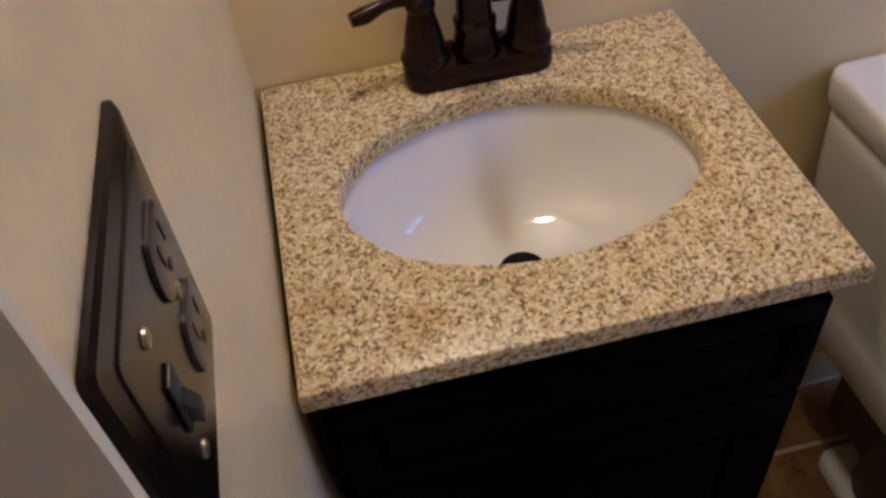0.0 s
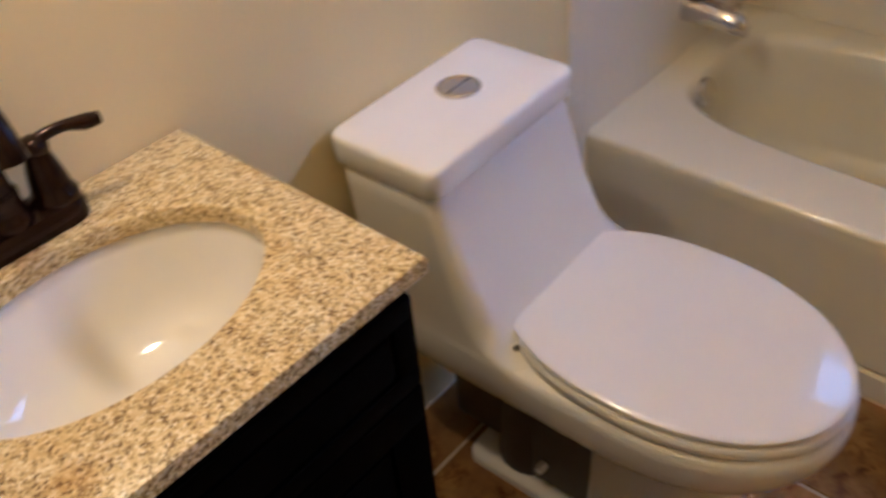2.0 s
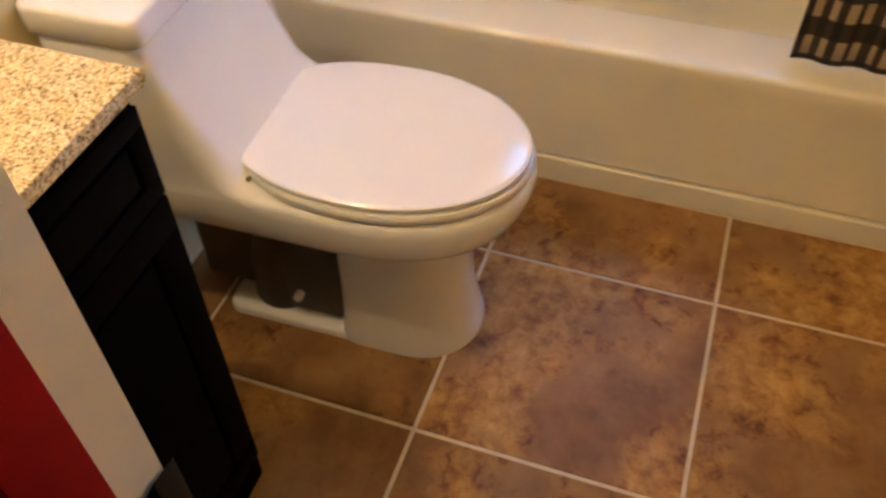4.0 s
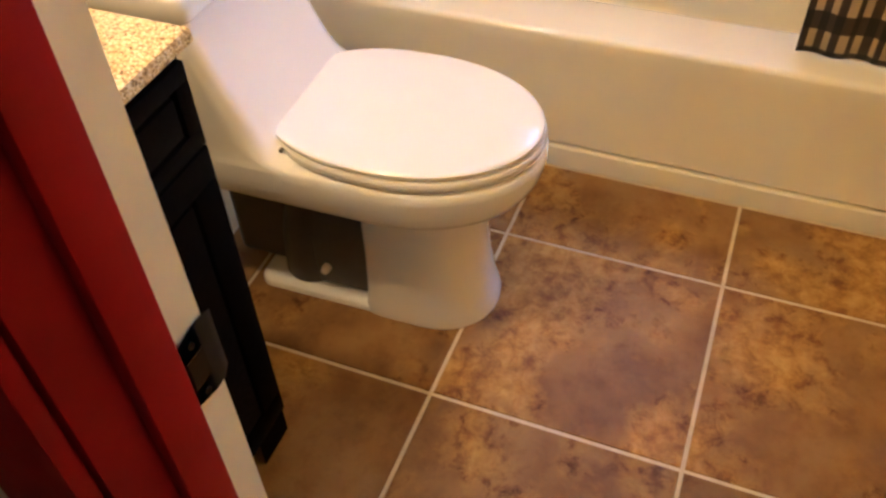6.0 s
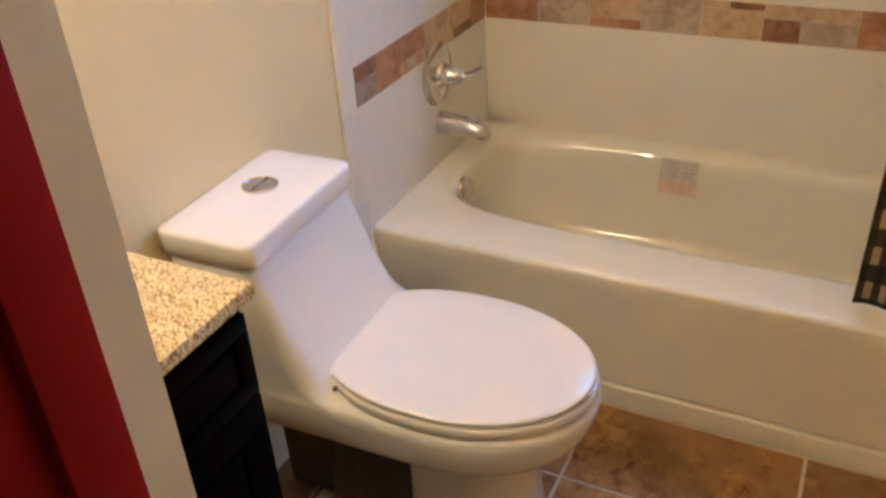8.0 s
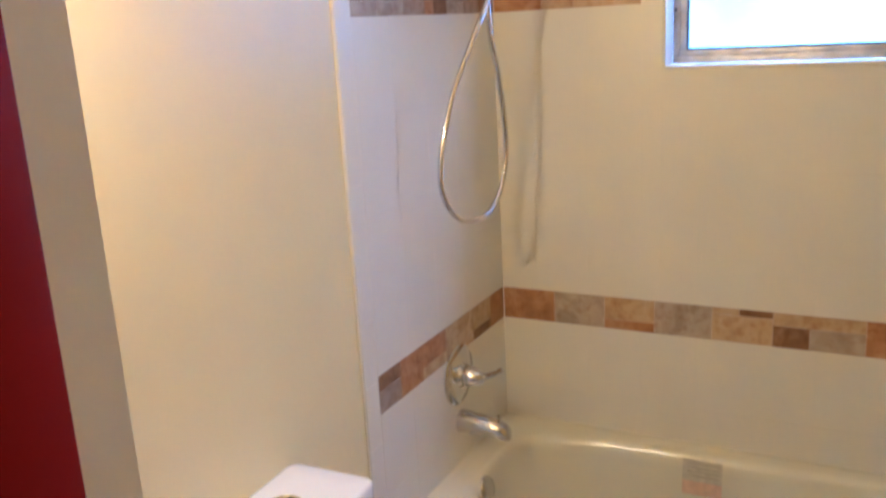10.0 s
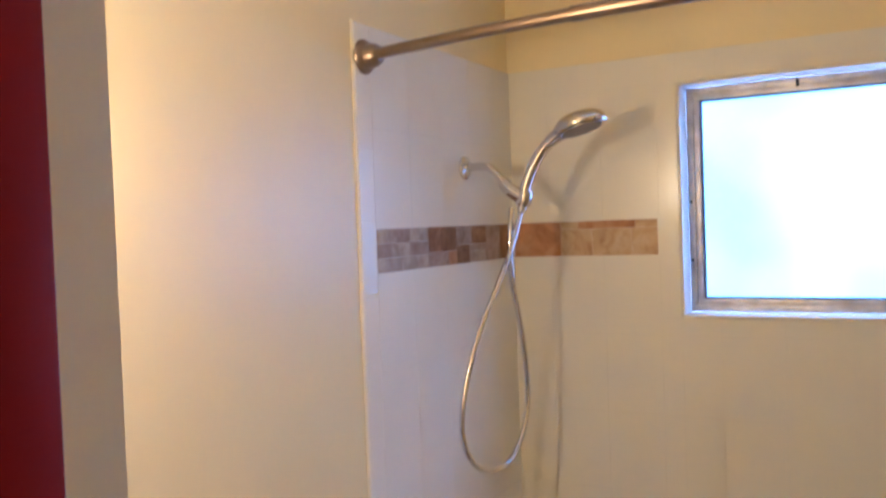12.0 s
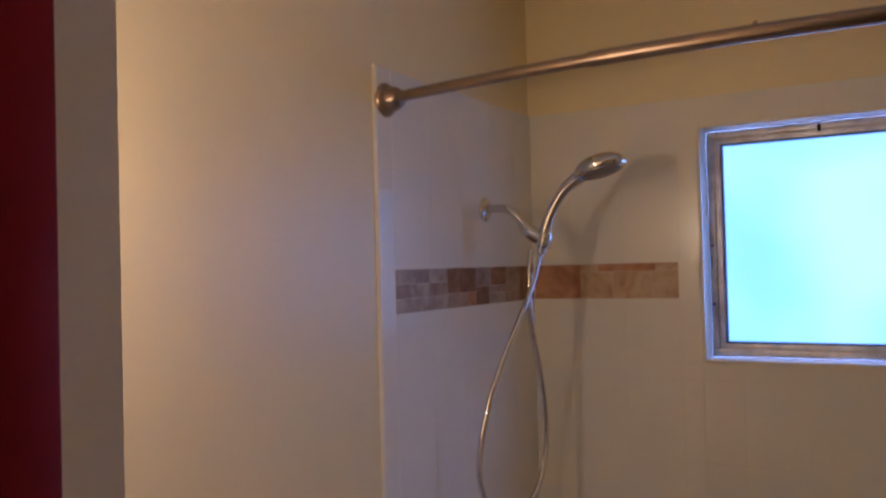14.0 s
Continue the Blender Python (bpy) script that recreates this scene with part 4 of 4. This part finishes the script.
    l.new(gloss.outputs["Result"], bs.inputs["Roughness"])
    bs.inputs["Specular IOR Level"].default_value = 0.3
    bp = n.new("ShaderNodeBump")
    bp.inputs["Strength"].default_value, bp.inputs["Distance"].default_value = 0.35, 0.003
    l.new(patch, bp.inputs["Height"])
    l.new(bp.outputs["Normal"], bs.inputs["Normal"])
    return m


FLOOR_TILE = floor_mat()
RUST = stone_mat("rust_slate", (0.34, 0.16, 0.075), (0.44, 0.22, 0.10), (0.52, 0.30, 0.15), 0.45, 16)
TAN = stone_mat("tan_slate", (0.46, 0.30, 0.16), (0.56, 0.39, 0.21), (0.60, 0.45, 0.27), 0.45, 16)
GREY = stone_mat("grey_slate", (0.37, 0.285, 0.20), (0.45, 0.355, 0.255), (0.52, 0.43, 0.315), 0.45, 16)
MAUVE = stone_mat("mauve_slate", (0.30, 0.21, 0.15), (0.37, 0.27, 0.20), (0.43, 0.33, 0.25), 0.45, 16)
BROWN = stone_mat("brown_slate", (0.19, 0.095, 0.05), (0.26, 0.135, 0.07), (0.36, 0.20, 0.11), 0.45, 16)

tile_meshes = {}


def tile_mesh(w, h, d, bevel, material):
    """A flat piece w by h, d thick, face up, with eased edges; alike pieces share it."""
    key = (round(w, 4), round(h, 4), d, material.name)
    if key not in tile_meshes:
        bm = loft([[(-w / 2, -h / 2, 0), (w / 2, -h / 2, 0), (w / 2, h / 2, 0), (-w / 2, h / 2, 0)],
                   [(-w / 2, -h / 2, d - bevel), (w / 2, -h / 2, d - bevel), (w / 2, h / 2, d - bevel), (-w / 2, h / 2, d - bevel)],
                   [(-w / 2 + bevel, -h / 2 + bevel, d), (w / 2 - bevel, -h / 2 + bevel, d), (w / 2 - bevel, h / 2 - bevel, d), (-w / 2 + bevel, h / 2 - bevel, d)]], False, True)
        bmesh.ops.recalc_face_normals(bm, faces=bm.faces)
        me = bpy.data.meshes.new("tile")
        bm.to_mesh(me)
        bm.free()
        me.materials.append(material)
        tile_meshes[key] = me
    return tile_meshes[key]


def lay(name, parent, m, w, h, d, bevel, material):
    if w < 0.004 or h < 0.004:
        return
    ob = new(name, tile_mesh(w, h, d, bevel, material))
    ob.parent = parent
    ob.matrix_world = m


def wall_pose(wall, u, z):
    # u runs along the wall; faces look into the room
    return pose(u, -0.0002, z, 90, 0, 0) if wall == "plumb" else pose(XF - 0.0002, u, z, 90, 0, -90)


def cuts(a, b, joints):
    js = sorted({round(q, 4) for q in [a, b] + [j for j in joints if a + 0.006 < j < b - 0.006]})
    return list(zip(js, js[1:]))


BANDS = ((0.675, 0.770), (1.564, 1.659))
ZROWS = [0.36, 0.4625, 0.675, 0.770, 0.9265, 1.139, 1.3515, 1.564, 1.659, 1.872, 2.086]
rnd = random.Random(4)
G = 0.0003
for wall, parent, lo, hi, joints in (("plumb", wall_plumb, 1.3085, XF - 0.001, [1.3085 + 0.1525 * k for k in range(1, 6)]),
                                     ("far", wall_far, YE + 0.001, -0.007, [-0.117 - 0.1525 * k for k in range(10)])):
    zr = list(ZROWS)
    js = list(joints)
    if wall == "far":
        zr = sorted(zr + [WZ0, WZ1])
        js += [WY0, WY1]
    for z0, z1 in zip(zr, zr[1:]):
        if (z0, z1) in BANDS or any(b0 <= z0 and z1 <= b1 for b0, b1 in BANDS):
            continue
        for u0, u1 in cuts(lo, hi, js):
            if wall == "far" and WY0 <= u0 and u1 <= WY1 and WZ0 <= z0 and z1 <= WZ1:
                continue
            tilt = pose(0, 0, 0, rnd.uniform(-0.025, 0.025), rnd.uniform(-0.025, 0.025))
            lay("tile", parent, wall_pose(wall, (u0 + u1) / 2, (z0 + z1) / 2) @ tilt, u1 - u0 - G, z1 - z0 - G, 0.0055, 0.0003, WTILE)
# bullnose column beside the tub, and its line of caulk
for z0, z1 in cuts(0.0, 2.086, [0.15 + 0.1525 * k for k in range(13)]):
    lay("bullnose_tile", wall_plumb, wall_pose("plumb", 1.2795, (z0 + z1) / 2), 0.0555, z1 - z0 - G, 0.0055, 0.0012, WTILE)
part("caulk_line", box(1.2455, 1.2512, -0.004, -0.0002, 0.0, 2.09, 0.0015), CAULK, wall_plumb, "beige caulk line")
part("grout_bed", box(1.2515, XF - 0.0005, -0.0050, -0.0003, 0.0, 2.085), GROUT_W, wall_plumb)
bm = bmesh.new()
add_box(bm, XF - 0.0050, XF - 0.0003, YE + 0.001, -0.0048, 0.3, WZ0)
add_box(bm, XF - 0.0050, XF - 0.0003, YE + 0.001, -0.0048, WZ1, 2.085)
add_box(bm, XF - 0.0050, XF - 0.0003, WY1, -0.0048, WZ0, WZ1)
add_box(bm, XF - 0.0050, XF - 0.0003, YE + 0.001, WY0, WZ0, WZ1)
part("grout_bed", bm, GROUT_W, wall_far)


# slate bands: pieces as (start, length, low, high, stone), one 0.61 m run repeated
RUN = [(0.0, 0.160, 0, 1, RUST), (0.160, 0.150, 0, 1, GREY), (0.310, 0.142, 0.30, 1, TAN), (0.310, 0.142, 0, 0.30, RUST),
       (0.452, 0.155, 0, 1, GREY), (0.607, 0.155, 0, 0.80, TAN), (0.607, 0.070, 0.80, 1, TAN), (0.677, 0.085, 0.80, 1, BROWN),
       (0.762, 0.090, 0, 0.62, BROWN), (0.852, 0.130, 0, 0.62, GREY), (0.762, 0.220, 0.62, 1, TAN), (0.982, 0.14, 0, 1, RUST), (1.122, 0.12, 0, 1, TAN), (1.242, 0.11, 0, 0.5, BROWN), (1.242, 0.11, 0.5, 1, RUST), (1.352, 0.2, 0, 1, GREY)]
LEFT = [(0.0, 0.10, 0.58, 1, BROWN), (0.0, 0.10, 0, 0.58, MAUVE), (0.10, 0.11, 0, 1, RUST), (0.21, 0.13, 0, 0.35, TAN), (0.21, 0.13, 0.35, 1, RUST), (0.34, 0.17, 0, 1, TAN), (0.51, 0.12, 0, 0.3, BROWN), (0.51, 0.12, 0.3, 1, TAN), (0.63, 0.10, 0, 1, RUST)]
UP_LEFT = [(0.0, 0.085, 0.66, 1, GREY), (0.085, 0.055, 0.66, 1, MAUVE), (0.14, 0.085, 0.66, 1, GREY), (0.0, 0.06, 0.33, 0.66, MAUVE), (0.06, 0.08, 0.33, 0.66, GREY), (0.14, 0.085, 0.33, 0.66, MAUVE),
           (0.0, 0.10, 0, 0.33, GREY), (0.10, 0.125, 0, 0.33, GREY), (0.225, 0.145, 0.36, 1, BROWN), (0.225, 0.10, 0, 0.36, MAUVE), (0.325, 0.045, 0, 0.36, RUST), (0.37, 0.085, 0.5, 1, MAUVE), (0.37, 0.07, 0, 0.5, BROWN),
           (0.44, 0.10, 0, 0.3, GREY), (0.455, 0.085, 0.5, 1, BROWN), (0.44, 0.10, 0.3, 0.5, MAUVE), (0.54, 0.09, 0, 1, MAUVE), (0.63, 0.098, 0, 1, BROWN)]
UP_FAR = [(0.0, 0.14, 0, 1, RUST), (0.14, 0.09, 0, 0.78, TAN), (0.14, 0.05, 0.78, 1, TAN), (0.19, 0.16, 0.78, 1, RUST), (0.23, 0.11, 0, 0.78, TAN), (0.34, 0.07, 0, 0.78, TAN), (0.35, 0.06, 0.78, 1, TAN)]
for wall, parent, u, s, run, (b0, b1), end in (("far", wall_far, -0.008, -1, RUN, BANDS[0], 1.55), ("plumb", wall_plumb, 1.309, 1, LEFT, BANDS[0], 0.728),
                                               ("plumb", wall_plumb, 1.309, 1, UP_LEFT, BANDS[1], 0.728), ("far", wall_far, -0.008, -1, UP_FAR, BANDS[1], 0.41)):
    for a, ln, q0, q1, stone in run:
        ln = min(ln, end - a)
        h = b1 - b0
        lay("slate_tile", parent, wall_pose(wall, u + s * (a + ln / 2), b0 + h * (q0 + q1) / 2) @ pose(0, 0, 0, rnd.uniform(-0.3, 0.3), rnd.uniform(-0.3, 0.3)),
            ln - 0.0006, h * (q1 - q0) - 0.0006, 0.0054, 0.0004, stone)
for u0, u1 in cuts(YE + 0.001, -0.419, [-0.4675 - 0.1525 * k for k in range(8)]):
    if not (WY0 <= (u0 + u1) / 2 <= WY1):
        lay("tile", wall_far, wall_pose("far", (u0 + u1) / 2, sum(BANDS[1]) / 2), u1 - u0 - G, BANDS[1][1] - BANDS[1][0] - G, 0.0055, 0.0003, WTILE)

# floor
xs = [0.0] + [0.137 + 0.458 * k for k in range(3)] + [1.3115]
ys = [YE + 0.001, -1.538, -1.064, -0.590, -0.116, -0.001]
for x0, x1 in zip(xs, xs[1:]):
    for y0, y1 in zip(ys, ys[1:]):
        lay("floor_tile", floor_, pose((x0 + x1) / 2, (y0 + y1) / 2, -0.007, rnd.uniform(-0.05, 0.05), rnd.uniform(-0.05, 0.05)), x1 - x0 - 0.008, y1 - y0 - 0.008, 0.007, 0.0015, FLOOR_TILE)
